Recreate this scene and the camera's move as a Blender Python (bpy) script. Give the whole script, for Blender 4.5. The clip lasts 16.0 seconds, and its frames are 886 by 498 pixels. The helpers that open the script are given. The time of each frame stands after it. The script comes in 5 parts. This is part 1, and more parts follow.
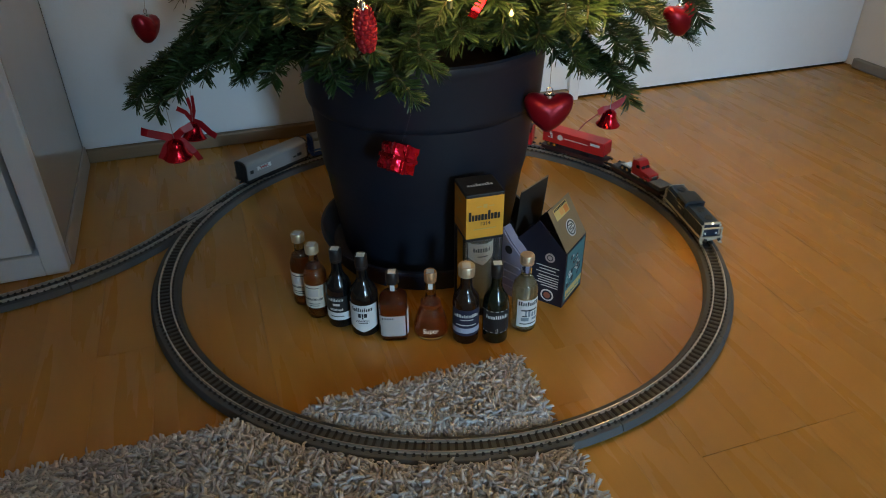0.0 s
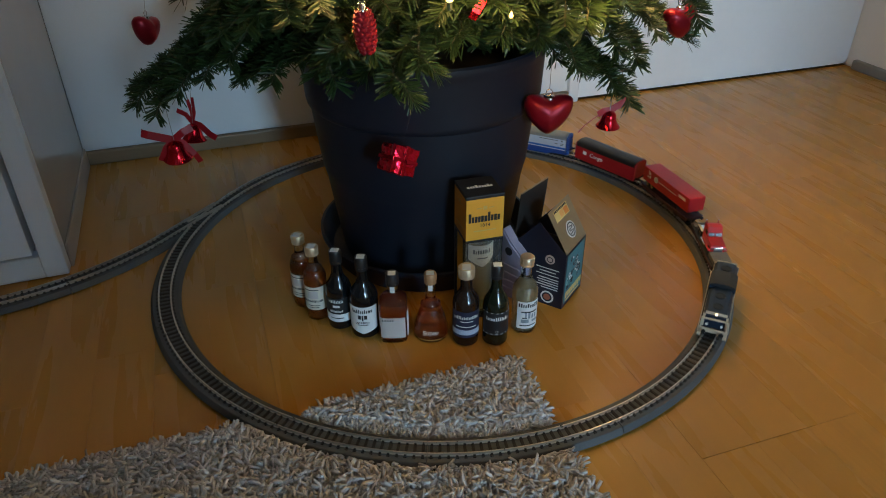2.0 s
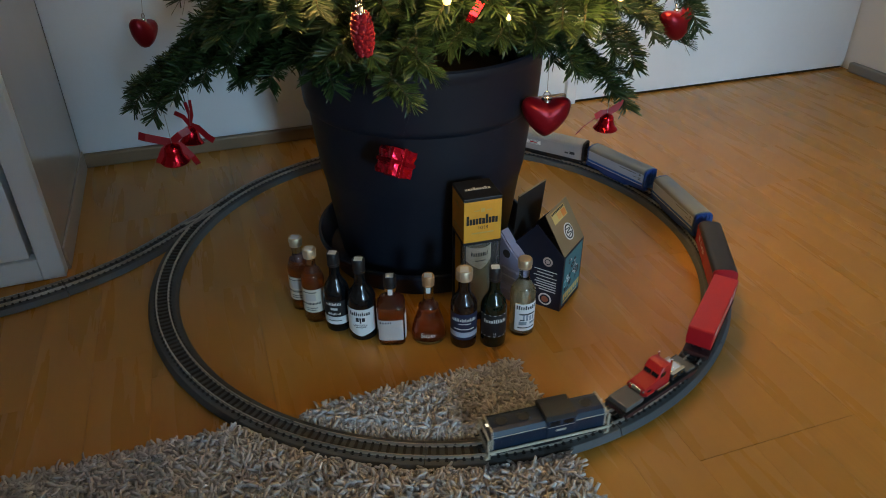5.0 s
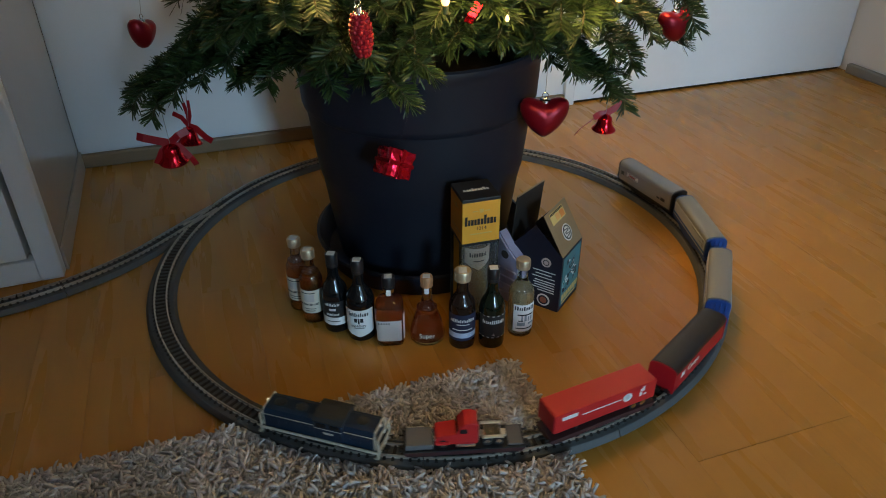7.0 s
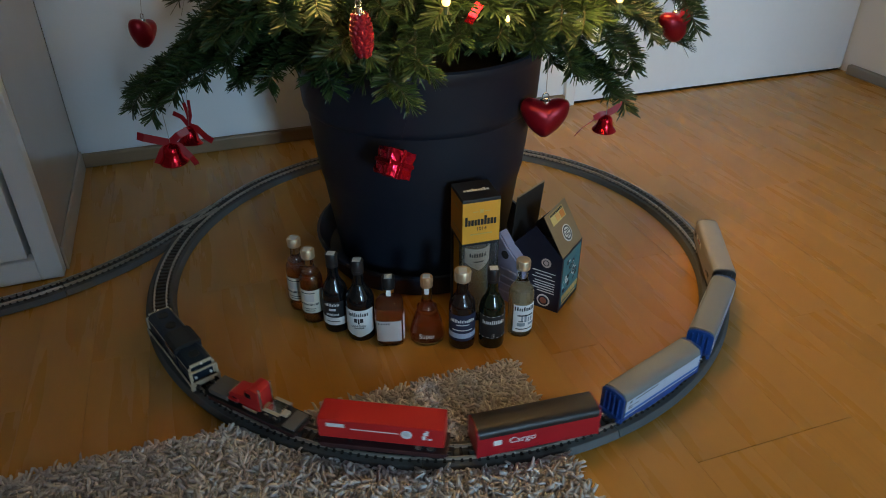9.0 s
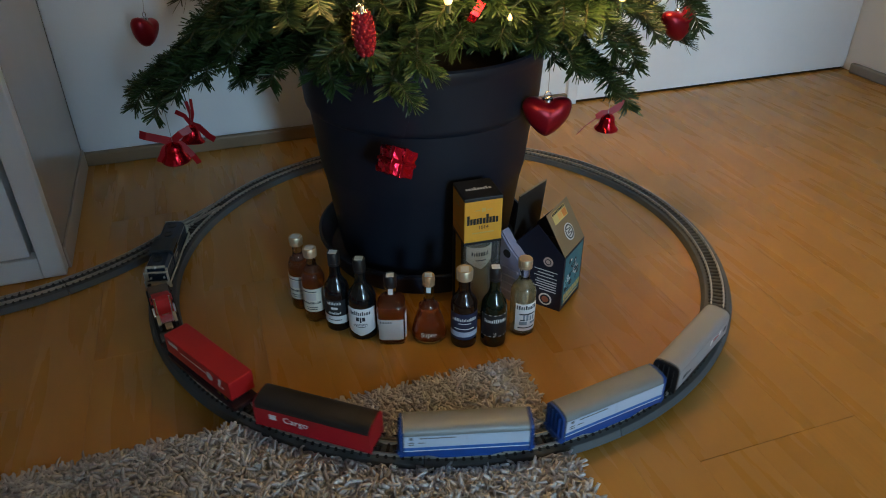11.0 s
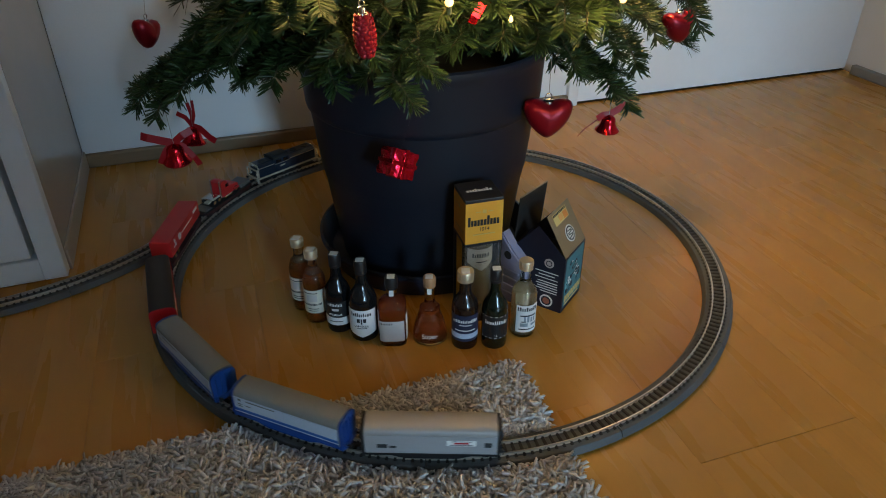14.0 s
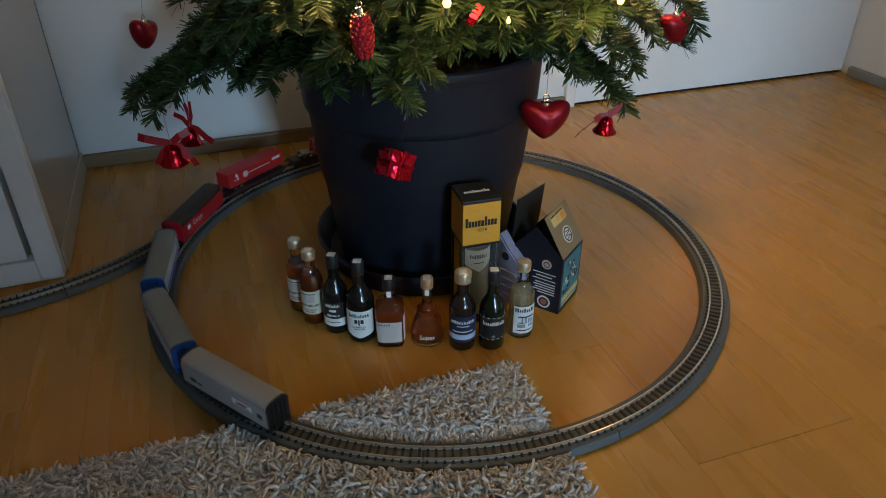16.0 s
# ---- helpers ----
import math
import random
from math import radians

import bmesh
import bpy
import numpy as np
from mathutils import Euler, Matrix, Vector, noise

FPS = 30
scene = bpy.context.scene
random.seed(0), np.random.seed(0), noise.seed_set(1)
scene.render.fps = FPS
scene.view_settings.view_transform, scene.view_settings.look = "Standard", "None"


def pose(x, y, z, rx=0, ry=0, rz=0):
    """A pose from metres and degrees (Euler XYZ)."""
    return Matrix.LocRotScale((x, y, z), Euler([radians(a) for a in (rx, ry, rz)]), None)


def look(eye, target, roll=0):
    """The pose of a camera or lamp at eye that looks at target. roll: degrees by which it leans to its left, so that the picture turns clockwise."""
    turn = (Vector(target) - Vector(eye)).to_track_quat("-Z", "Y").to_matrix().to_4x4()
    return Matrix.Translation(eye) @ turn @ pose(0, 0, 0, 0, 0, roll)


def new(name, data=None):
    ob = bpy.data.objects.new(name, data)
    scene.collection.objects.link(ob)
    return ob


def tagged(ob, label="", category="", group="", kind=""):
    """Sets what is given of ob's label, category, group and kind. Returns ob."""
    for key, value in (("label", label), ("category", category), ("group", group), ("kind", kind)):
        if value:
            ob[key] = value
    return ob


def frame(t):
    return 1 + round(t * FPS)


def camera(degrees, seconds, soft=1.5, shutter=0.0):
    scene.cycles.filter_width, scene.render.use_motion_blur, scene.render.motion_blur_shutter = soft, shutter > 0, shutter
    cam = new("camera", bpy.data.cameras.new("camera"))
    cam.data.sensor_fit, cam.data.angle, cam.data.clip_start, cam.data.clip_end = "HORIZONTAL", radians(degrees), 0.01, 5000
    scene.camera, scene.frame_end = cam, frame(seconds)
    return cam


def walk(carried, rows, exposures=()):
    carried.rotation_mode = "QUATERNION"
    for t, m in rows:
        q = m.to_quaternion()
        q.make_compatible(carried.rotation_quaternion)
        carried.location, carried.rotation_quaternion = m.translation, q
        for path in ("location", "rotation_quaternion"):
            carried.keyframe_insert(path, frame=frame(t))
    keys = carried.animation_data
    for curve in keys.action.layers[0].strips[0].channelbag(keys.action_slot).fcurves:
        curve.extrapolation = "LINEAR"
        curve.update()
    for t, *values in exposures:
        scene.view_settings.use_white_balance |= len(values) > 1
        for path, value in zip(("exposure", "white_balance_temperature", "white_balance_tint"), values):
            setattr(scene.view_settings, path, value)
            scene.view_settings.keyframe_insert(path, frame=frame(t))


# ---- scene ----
S = 1.165                         # the plan below is drawn small: true metres are S times its numbers
cam = camera(64.48, 16.0, soft=1.0, shutter=0.7)
EYE = Vector((0.0, -0.817, 0.522)) * S
TURNS = [
    (0.0, 57.670, 0.281, -0.285), (0.5, 57.657, 0.400, -0.305), (1.0, 57.706, 0.270, -0.260),
    (1.5, 57.761, 0.310, -0.300), (2.0, 57.810, 0.292, -0.295), (2.5, 57.860, 0.298, -0.356),
    (3.0, 57.919, 0.285, -0.418), (3.5, 57.949, 0.330, -0.445), (4.0, 57.915, 0.320, -0.420),
    (5.2, 58.020, 0.215, -0.490),
    (6.5, 58.100, 0.100, -0.562), (7.0, 58.056, 0.160, -0.575), (7.5, 58.000, 0.140, -0.544),
    (8.0, 57.995, 0.080, -0.520), (8.5, 58.048, 0.090, -0.528), (9.0, 58.080, 0.055, -0.502),
    (10.2, 58.020, 0.090, -0.400),
    (11.5, 57.964, 0.140, -0.320), (12.0, 57.985, 0.245, -0.375), (12.5, 58.060, 0.298, -0.357),
    (13.0, 58.063, 0.310, -0.345), (13.5, 58.060, 0.238, -0.313), (14.0, 58.101, 0.140, -0.280),
    (14.5, 58.142, 0.100, -0.290), (15.0, 58.198, 0.005, -0.347), (15.5, 58.240, -0.100, -0.394),
    (16.0, 58.185, 0.010, -0.435)]
STOPS = 0.0
walk(cam, [(t, pose(*EYE, a, b, c)) for t, a, b, c in TURNS], exposures=[(0.0, STOPS), (16.0, STOPS)])

# ---- world and lights ----
ROOM = 18.3                       # the room's turn against the world, degrees
ROOMM = pose(0, 0, 0, 0, 0, ROOM)
UL, VF, HC = -2.6, -1.95, 2.15    # the room's west side, window side and height


def room(u, v, z=0.0):
    """A place given along and across the room."""
    return ROOMM @ Vector((u, v, z))


world = bpy.data.worlds.new("overcast_dusk")
scene.world = world
world.use_nodes = True
wn, wl = world.node_tree.nodes, world.node_tree.links
sky = wn.new("ShaderNodeTexSky")
sky.sky_type, sky.sun_disc, sky.sun_elevation, sky.sun_rotation = "NISHITA", False, radians(12), radians(150)
wl.new(sky.outputs[0], wn["Background"].inputs[0])
wn["Background"].inputs[1].default_value = 0.05


def area(name, at, aim, w, h, power, colour):
    d = bpy.data.lights.new(name, "AREA")
    d.shape, d.size, d.size_y, d.energy, d.color = "RECTANGLE", w * S, h * S, power * S * S, colour
    ob = new(name, d)
    ob.matrix_world = look(at * S, aim * S)
    return ob


# daylight: an assumed hall window beyond the open doorway, and an unseen fill lamp
area("unseen_daylight", room(0.27, -5.55, 1.30), room(0.27, 0, 0.95), 0.6, 1.3, 127.0, (0.45, 0.74, 1.0))
# added fill for the left side, set before an unseen window opening
area("unseen_daylight", room(-1.15, VF + 0.03, 1.45), room(-0.9, 0, 0.9), 0.7, 1.1, 0.3, (0.62, 0.82, 1.0))


# ---- materials ----
def mat(name, col, rough=0.5, metal=0.0, var=0.12, scale=30.0, bump=0.1, fine=400.0, coat=0.0, trans=0.0,
        emit=None, power=0.0, stretch=(1, 1, 1), spread=0.0, ior=1.45, island=0.0):
    m = bpy.data.materials.new(name)
    m.use_nodes = True
    n, l = m.node_tree.nodes, m.node_tree.links
    p = n["Principled BSDF"]
    co = n.new("ShaderNodeTexCoord")
    mp = n.new("ShaderNodeMapping")
    mp.inputs["Scale"].default_value = stretch
    l.new(co.outputs["Object"], mp.inputs["Vector"])
    big, small = n.new("ShaderNodeTexNoise"), n.new("ShaderNodeTexNoise")
    big.inputs["Scale"].default_value, big.inputs["Detail"].default_value = scale, 4
    small.inputs["Scale"].default_value, small.inputs["Detail"].default_value = fine, 3
    for x in (big, small):
        l.new(mp.outputs[0], x.inputs["Vector"])
    mix = n.new("ShaderNodeMix")
    mix.data_type = "RGBA"
    mix.inputs[6].default_value = (*[max(0, c * (1 - var * 1.6)) for c in col], 1)
    mix.inputs[7].default_value = (*[min(1, c * (1 + var * 1.6)) for c in col], 1)
    add = n.new("ShaderNodeMath")
    add.operation = "MULTIPLY_ADD"
    add.inputs[1].default_value, add.inputs[2].default_value = 0.4, 0.0
    l.new(small.outputs[0], add.inputs[0])
    add2 = n.new("ShaderNodeMath")
    add2.operation = "MULTIPLY_ADD"
    add2.inputs[1].default_value = 0.6
    l.new(big.outputs[0], add2.inputs[0])
    l.new(add.outputs[0], add2.inputs[2])
    fac = add2.outputs[0]
    if spread or island:
        src = n.new("ShaderNodeObjectInfo").outputs["Random"] if spread else n.new("ShaderNodeNewGeometry").outputs["Random Per Island"]
        a3 = n.new("ShaderNodeMath")
        a3.operation = "MULTIPLY_ADD"
        a3.inputs[1].default_value = spread or island
        l.new(src, a3.inputs[0])
        sub = n.new("ShaderNodeMath")
        sub.operation = "SUBTRACT"
        sub.inputs[1].default_value = (spread or island) / 2
        l.new(fac, sub.inputs[0])
        l.new(sub.outputs[0], a3.inputs[2])
        a3.use_clamp = True
        fac = a3.outputs[0]
    l.new(fac, mix.inputs[0])
    l.new(mix.outputs[2], p.inputs["Base Color"])
    rr = n.new("ShaderNodeMapRange")
    rr.inputs[3].default_value, rr.inputs[4].default_value = max(0.02, rough - 0.08), min(1, rough + 0.08)
    l.new(big.outputs[0], rr.inputs[0])
    l.new(rr.outputs[0], p.inputs["Roughness"])
    if bump:
        b = n.new("ShaderNodeBump")
        b.inputs["Strength"].default_value, b.inputs["Distance"].default_value = bump, 0.001
        l.new(small.outputs[0], b.inputs["Height"])
        l.new(b.outputs[0], p.inputs["Normal"])
    p.inputs["Metallic"].default_value = metal
    p.inputs["Coat Weight"].default_value = coat
    p.inputs["Coat Roughness"].default_value = 0.03 if coat > 0.9 else 0.15
    p.inputs["Transmission Weight"].default_value = trans
    p.inputs["IOR"].default_value = ior
    if emit:
        p.inputs["Emission Color"].default_value, p.inputs["Emission Strength"].default_value = (*emit, 1), power
    return m


WALL = mat("white_wall_paint", (0.70, 0.73, 0.76), 0.8, var=0.03, scale=6, bump=0.25, fine=350)
LACQ = mat("white_lacquer", (0.70, 0.735, 0.77), 0.3, var=0.02, scale=5, bump=0.03, fine=120, coat=0.25)
# darker, warmer copy of the lacquer: the side's shade is in its colour
CABSIDE = mat("cabinet_side_shaded", (0.42, 0.39, 0.365), 0.22, var=0.02, scale=5, bump=0.02, fine=120, coat=0.5)
DOORW = mat("white_door_lacquer", (0.74, 0.78, 0.82), 0.42, var=0.03, scale=3, bump=0.05, fine=90)
# near-black colour that puts shade into narrow gaps
GAP = mat("gap_shade", (0.03, 0.028, 0.025), 0.8)
OAK = mat("honey_oak_parquet", (0.475, 0.228, 0.038), 0.28, var=0.065, scale=9, bump=0.02, fine=50, stretch=(4.5, 0.35, 1), spread=0.5, coat=0.12)
OAKFAR = mat("honey_oak_parquet_far", (0.475, 0.228, 0.038), 0.30, var=0.16, scale=9, bump=0.06, fine=70, stretch=(4.5, 0.35, 1), island=0.55, coat=0.12)
OAKBASE = mat("parquet_joint", (0.16, 0.08, 0.03), 0.7)
SKIRT = mat("oak_skirting", (0.21, 0.14, 0.08), 0.45, var=0.15, scale=12, bump=0.1, fine=80, stretch=(0.4, 4, 4))
GREYSK = mat("grey_skirting", (0.22, 0.22, 0.22), 0.5, var=0.05)
SKIRT2 = mat("pale_skirting", (0.42, 0.37, 0.32), 0.4, var=0.06, scale=12, bump=0.05)
POT = mat("dark_blue_grey_plastic", (0.0072, 0.0108, 0.0195), 0.50, var=0.15, scale=25, bump=0.06, fine=300, ior=1.4)
SOIL = mat("potting_soil", (0.03, 0.02, 0.012), 0.95, var=0.4, scale=60, bump=0.8)
BARK = mat("fir_bark", (0.10, 0.07, 0.045), 0.85, var=0.3, scale=90, bump=0.6)
TWIG = mat("fir_twig", (0.075, 0.065, 0.03), 0.8, var=0.25, scale=90, bump=0.4)
NEEDLE = mat("fir_needles", (0.029, 0.057, 0.014), 0.48, var=0.30, scale=14, bump=0.0, island=0.7)
BED = mat("grey_track_bed", (0.086, 0.091, 0.093), 0.6, var=0.12, scale=60, bump=0.2, fine=900)
SLEEP = mat("brown_black_sleeper", (0.022, 0.017, 0.014), 0.65, var=0.2, scale=200, bump=0.2, fine=1500)
RAIL = mat("nickel_rail", (0.68, 0.63, 0.56), 0.30, metal=0.85, var=0.15, scale=120, bump=0.05)
PILE = mat("grey_beige_shag", (0.55, 0.525, 0.515), 0.95, var=0.16, scale=40, bump=0.3, fine=1200, island=0.7)
PILE.node_tree.nodes["Principled BSDF"].inputs["Specular IOR Level"].default_value = 0.1
RUGBACK = mat("rug_backing", (0.24, 0.22, 0.20), 0.9, var=0.2)


# ---- building helpers ----
def part(name, bm, material, parent=None, label="", smooth=False):
    me = bpy.data.meshes.new(name)
    bm.normal_update()
    bm.to_mesh(me)
    bm.free()
    me.materials.append(material)
    if smooth:
        me.shade_smooth()
        me.set_sharp_from_angle(angle=radians(38))
    ob = new(name, me)
    ob.parent = parent
    if label:
        tagged(ob, label)
    return ob


def put(name, bm, material, m=None, label="", category="", group="", kind="", smooth=False):
    ob = part(name, bm, material, None, "", smooth)
    if m is not None:
        ob.matrix_world = m
    return tagged(ob, label, category, group, kind)


def thing(name, m, label, category, group=""):
    ob = new(name)
    ob.empty_display_size = 0.01
    ob.matrix_world = m
    return tagged(ob, label, category, group)


def arrays(name, verts, faces, material, parent=None, label=""):
    me = bpy.data.meshes.new(name)
    me.from_pydata(verts, [], faces)
    me.materials.append(material)
    ob = new(name, me)
    ob.parent = parent
    if label:
        tagged(ob, label)
    return ob


def box(bm, x0, x1, y0, y1, z0, z1, bevel=0.0, m=None):
    r = bmesh.ops.create_cube(bm, size=1.0)
    vs = r["verts"]
    t = Matrix.Translation(((x0 + x1) / 2, (y0 + y1) / 2, (z0 + z1) / 2)) @ Matrix.Diagonal((x1 - x0, y1 - y0, z1 - z0, 1))
    bmesh.ops.transform(bm, matrix=(m @ t) if m is not None else t, verts=vs)
    if bevel:
        es = list({e for v in vs for e in v.link_edges})
        bmesh.ops.bevel(bm, geom=es, offset=bevel, segments=2, affect="EDGES", profile=0.5)
    return bm


def lathe(bm, prof, seg=28, m=None, square=0.0):
    """Turns a profile of (radius, height) round z; square > 0 flattens the round towards a rounded square."""
    rings = []
    for r, z in prof:
        ring = []
        for i in range(seg):
            a = 2 * math.pi * i / seg
            c, s = math.cos(a), math.sin(a)
            k = 1.0
            if square:
                k = 1 / ((abs(c) ** (2 + square * 6) + abs(s) ** (2 + square * 6)) ** (1 / (2 + square * 6)))
            v = Vector((r * c * k, r * s * k, z))
            ring.append(bm.verts.new(m @ v if m is not None else v))
        rings.append(ring)
    for a, b in zip(rings, rings[1:]):
        for i in range(seg):
            j = (i + 1) % seg
            bm.faces.new((a[i], a[j], b[j], b[i]))
    if prof[0][0] > 1e-5:
        bm.faces.new(rings[0][::-1])
    if prof[-1][0] > 1e-5:
        bm.faces.new(rings[-1])
    bmesh.ops.remove_doubles(bm, verts=bm.verts, dist=1e-6)
    return bm


def cyl(bm, a, b, r, seg=10, r2=None):
    a, b = Vector(a), Vector(b)
    m = Matrix.Translation(a) @ (b - a).to_track_quat("Z", "Y").to_matrix().to_4x4()
    return lathe(bm, [(r, 0), (r if r2 is None else r2, (b - a).length)], seg, m)


def sweep(bm, path, r0, r1, seg=6):
    """A tapered tube along a path of points."""
    rings, n = [], len(path)
    for k, p in enumerate(path):
        d = (path[min(k + 1, n - 1)] - path[max(k - 1, 0)]).normalized()
        q = d.to_track_quat("Z", "Y")
        r = r0 + (r1 - r0) * k / (n - 1)
        rings.append([bm.verts.new(p + q @ Vector((r * math.cos(2 * math.pi * i / seg), r * math.sin(2 * math.pi * i / seg), 0))) for i in range(seg)])
    for a, b in zip(rings, rings[1:]):
        for i in range(seg):
            bm.faces.new((a[i], a[(i + 1) % seg], b[(i + 1) % seg], b[i]))
    bm.faces.new(rings[0][::-1])
    bm.faces.new(rings[-1])
    return bm


def letters(text, size, material, m, parent, name="lettering", depth=0.0001):
    """Raised letters in the built-in font, centred, as a mesh."""
    cu = bpy.data.curves.new("lettering", "FONT")
    cu.body, cu.size, cu.extrude, cu.align_x, cu.align_y = text, size, depth, "CENTER", "CENTER"
    tmp = bpy.data.objects.new("lettering", cu)
    scene.collection.objects.link(tmp)
    bpy.context.view_layer.update()
    me = bpy.data.meshes.new_from_object(tmp.evaluated_get(bpy.context.evaluated_depsgraph_get()))
    bpy.data.objects.remove(tmp)
    me.materials.clear()
    me.materials.append(material)
    ob = new(name, me)
    ob.parent = parent
    ob.matrix_local = m
    return ob


# ---- the room ----
WV = 0.478            # the back wall, across the room
CU = 1.168            # the corner with the side wall
DU = 0.445            # where the white cupboard doors begin


def build_room():
    bm = box(bmesh.new(), UL - 0.15, CU + 0.15, VF - 0.15, WV + 0.15, -0.15, -0.0125)
    floor = put("floor", bm, OAKBASE, ROOMM, "honey oak parquet floor with a satin lacquer", "floor", kind="structure")
    bm = box(bmesh.new(), UL - 0.15, DU, WV, WV + 0.15, 0, HC)
    put("wall_north", bm, WALL, ROOMM, "white painted wall behind the tree", "wall", kind="structure")
    bm = box(bmesh.new(), DU, CU + 0.15, WV + 0.05, WV + 0.15, 0, HC)
    put("wall_north_recess", bm, WALL, ROOMM, "white wall behind the cupboard doors", "wall", kind="structure")
    bm = box(bmesh.new(), CU, CU + 0.15, VF, WV + 0.05, 0, HC)
    put("wall_east", bm, WALL, ROOMM, "white painted side wall", "wall", kind="structure")
    bm = box(bmesh.new(), UL - 0.15, UL, VF, WV, 0, HC)
    put("wall_west", bm, WALL, ROOMM, "white painted side wall", "wall", kind="structure")
    bm = bmesh.new()
    for a, b, c, d in ((UL - 0.15, -1.5, 0, HC), (-0.8, -0.095, 0, HC), (0.74, CU + 0.15, 0, HC), (-0.095, 0.74, 1.80, HC), (-1.5, -0.8, 0, 0.9), (-1.5, -0.8, 1.95, HC)):
        if b > a:
            box(bm, a, b, VF - 0.15, VF, c, d)
    put("wall_south", bm, WALL, ROOMM, "unseen white wall with a doorway and an added window opening", "wall", kind="structure")
    bm = box(bmesh.new(), UL - 0.15, CU + 0.15, VF - 0.15, WV + 0.15, HC, HC + 0.12)
    # the hall beyond the doorway, unseen: added to narrow the daylight beam
    hall = (("assumed_hall_floor", -0.9, CU + 0.15, -5.6, VF - 0.15, -0.15, 0.0, OAKFAR), ("assumed_hall_west", -0.9, -0.75, -5.6, VF - 0.15, 0, HC, WALL), ("assumed_hall_east", CU, CU + 0.15, -5.6, VF - 0.15, 0, HC, WALL),
            ("assumed_hall_south", -0.9, CU + 0.15, -5.75, -5.6, 0, HC, WALL))
    for name, a, b, c, d, e, f, mm in hall:
        put(name, box(bmesh.new(), a, b, c, d, e, f), mm, ROOMM, "plain unseen hall assumed beyond the open doorway", "hall", kind="structure")
    box(bm, -0.9, CU + 0.15, -5.75, VF - 0.15, HC, HC + 0.12)
    put("ceiling", bm, WALL, ROOMM, "plain white ceiling", "ceiling", kind="structure")
    # oak skirting along the wall
    bm = box(bmesh.new(), -0.49, DU - 0.012, WV - 0.013, WV - 0.0005, 0.0, 0.024, 0.003)
    put("baseboard", bm, SKIRT, ROOMM, "narrow oak skirting strip along the wall", "skirting", kind="structure")
    bm = box(bmesh.new(), CU - 0.015, CU - 0.0005, VF, WV - 0.03, 0.0, 0.022, 0.003)
    put("baseboard_east", bm, GREYSK, ROOMM, "grey skirting strip along the side wall", "skirting", kind="structure")
    # cupboard doors
    bm = box(bmesh.new(), DU - 0.012, DU + 0.010, WV - 0.012, WV + 0.05, 0.0, 2.02, 0.002)
    put("trim", bm, LACQ, ROOMM, "white door frame strip", "trim", kind="structure")
    # solid dark strip, coloured as the shade below the doors
    bm = box(bmesh.new(), DU + 0.012, CU, WV + 0.006, WV + 0.05, 0.0, 0.007)
    put("door_gap", bm, GAP, ROOMM, "dark strip painted as the shadow gap under the white doors", "trim", kind="structure")
    for k, (a, b) in enumerate(((DU + 0.013, CU - 0.002),)):
        bm = box(bmesh.new(), a, b, WV - 0.004, WV + 0.03, 0.005, 2.0, 0.002)
        put("door_%d" % (k + 1), bm, DOORW, ROOMM, "tall plain white lacquered cupboard door, closed", "door", kind="structure")
    return floor


def build_cabinet():
    u1, v0, v1, h = -0.489, 0.112, WV - 0.022, 1.9
    cab = thing("cabinet", ROOMM @ pose(u1 + 0.0075, v0 - 0.0010, 0, 0, 0, 1.0), "tall white lacquered cabinet with a framed door", "cabinet")
    w, d = 0.62, v1 - v0
    part("side_panel", box(bmesh.new(), -0.019, 0, 0.021, d, 0.0, h, 0.001), CABSIDE, cab, "glossy side panel, its shade put into the colour")
    part("side_panel", box(bmesh.new(), -w, -w + 0.019, 0.021, d, 0.0, h, 0.001), LACQ, cab)
    # dark strip added as the shade of the gap behind the side panel
    part("shade_strip", box(bmesh.new(), -0.014, -0.0015, d + 0.0002, d + 0.016, 0.03, h), GAP, cab, "dark strip put in as the shade between cabinet and wall")
    part("side_plinth", box(bmesh.new(), 0.0003, 0.0035, 0.021, d + 0.006, 0.0, 0.034, 0.001), SKIRT2, cab, "pale grey-brown skirting along the side")
    part("back_panel", box(bmesh.new(), -w + 0.019, -0.019, d - 0.008, d, 0.0, h), LACQ, cab)
    part("top_panel", box(bmesh.new(), -w + 0.019, -0.019, 0.021, d - 0.008, h - 0.02, h), LACQ, cab)
    part("plinth", box(bmesh.new(), -w + 0.019, -0.019, 0.03, 0.045, 0.0, 0.05), LACQ, cab)
    door = part("door", box(bmesh.new(), -w + 0.03, -0.03, 0.030, 0.040, 0.03, h - 0.05), LACQ, cab)
    bm = bmesh.new()
    for a, b, c, e in ((-0.028, 0.0, 0.002, h), (-w, -w + 0.028, 0.002, h), (-w + 0.028, -0.028, 0.002, 0.034), (-w + 0.028, -0.028, h - 0.06, h)):
        box(bm, a, b, 0.0, 0.02, c, e, 0.0015)
    part("door_frame", bm, LACQ, door)
    part("panel", box(bmesh.new(), -w + 0.034, -0.0350, 0.001, 0.030, 0.037, h - 0.064, 0.001), LACQ, door)
    part("knob", lathe(bmesh.new(), [(0.004, 0), (0.004, 0.012), (0.012, 0.018), (0.012, 0.024), (0, 0.026)], 18, pose(-w + 0.03, 0, 0.95, 90)), RAIL, door)
    return cab


FLOOR = build_room()
build_cabinet()


# ---- the plant pot ----
PX, PY = -0.022, 0.038


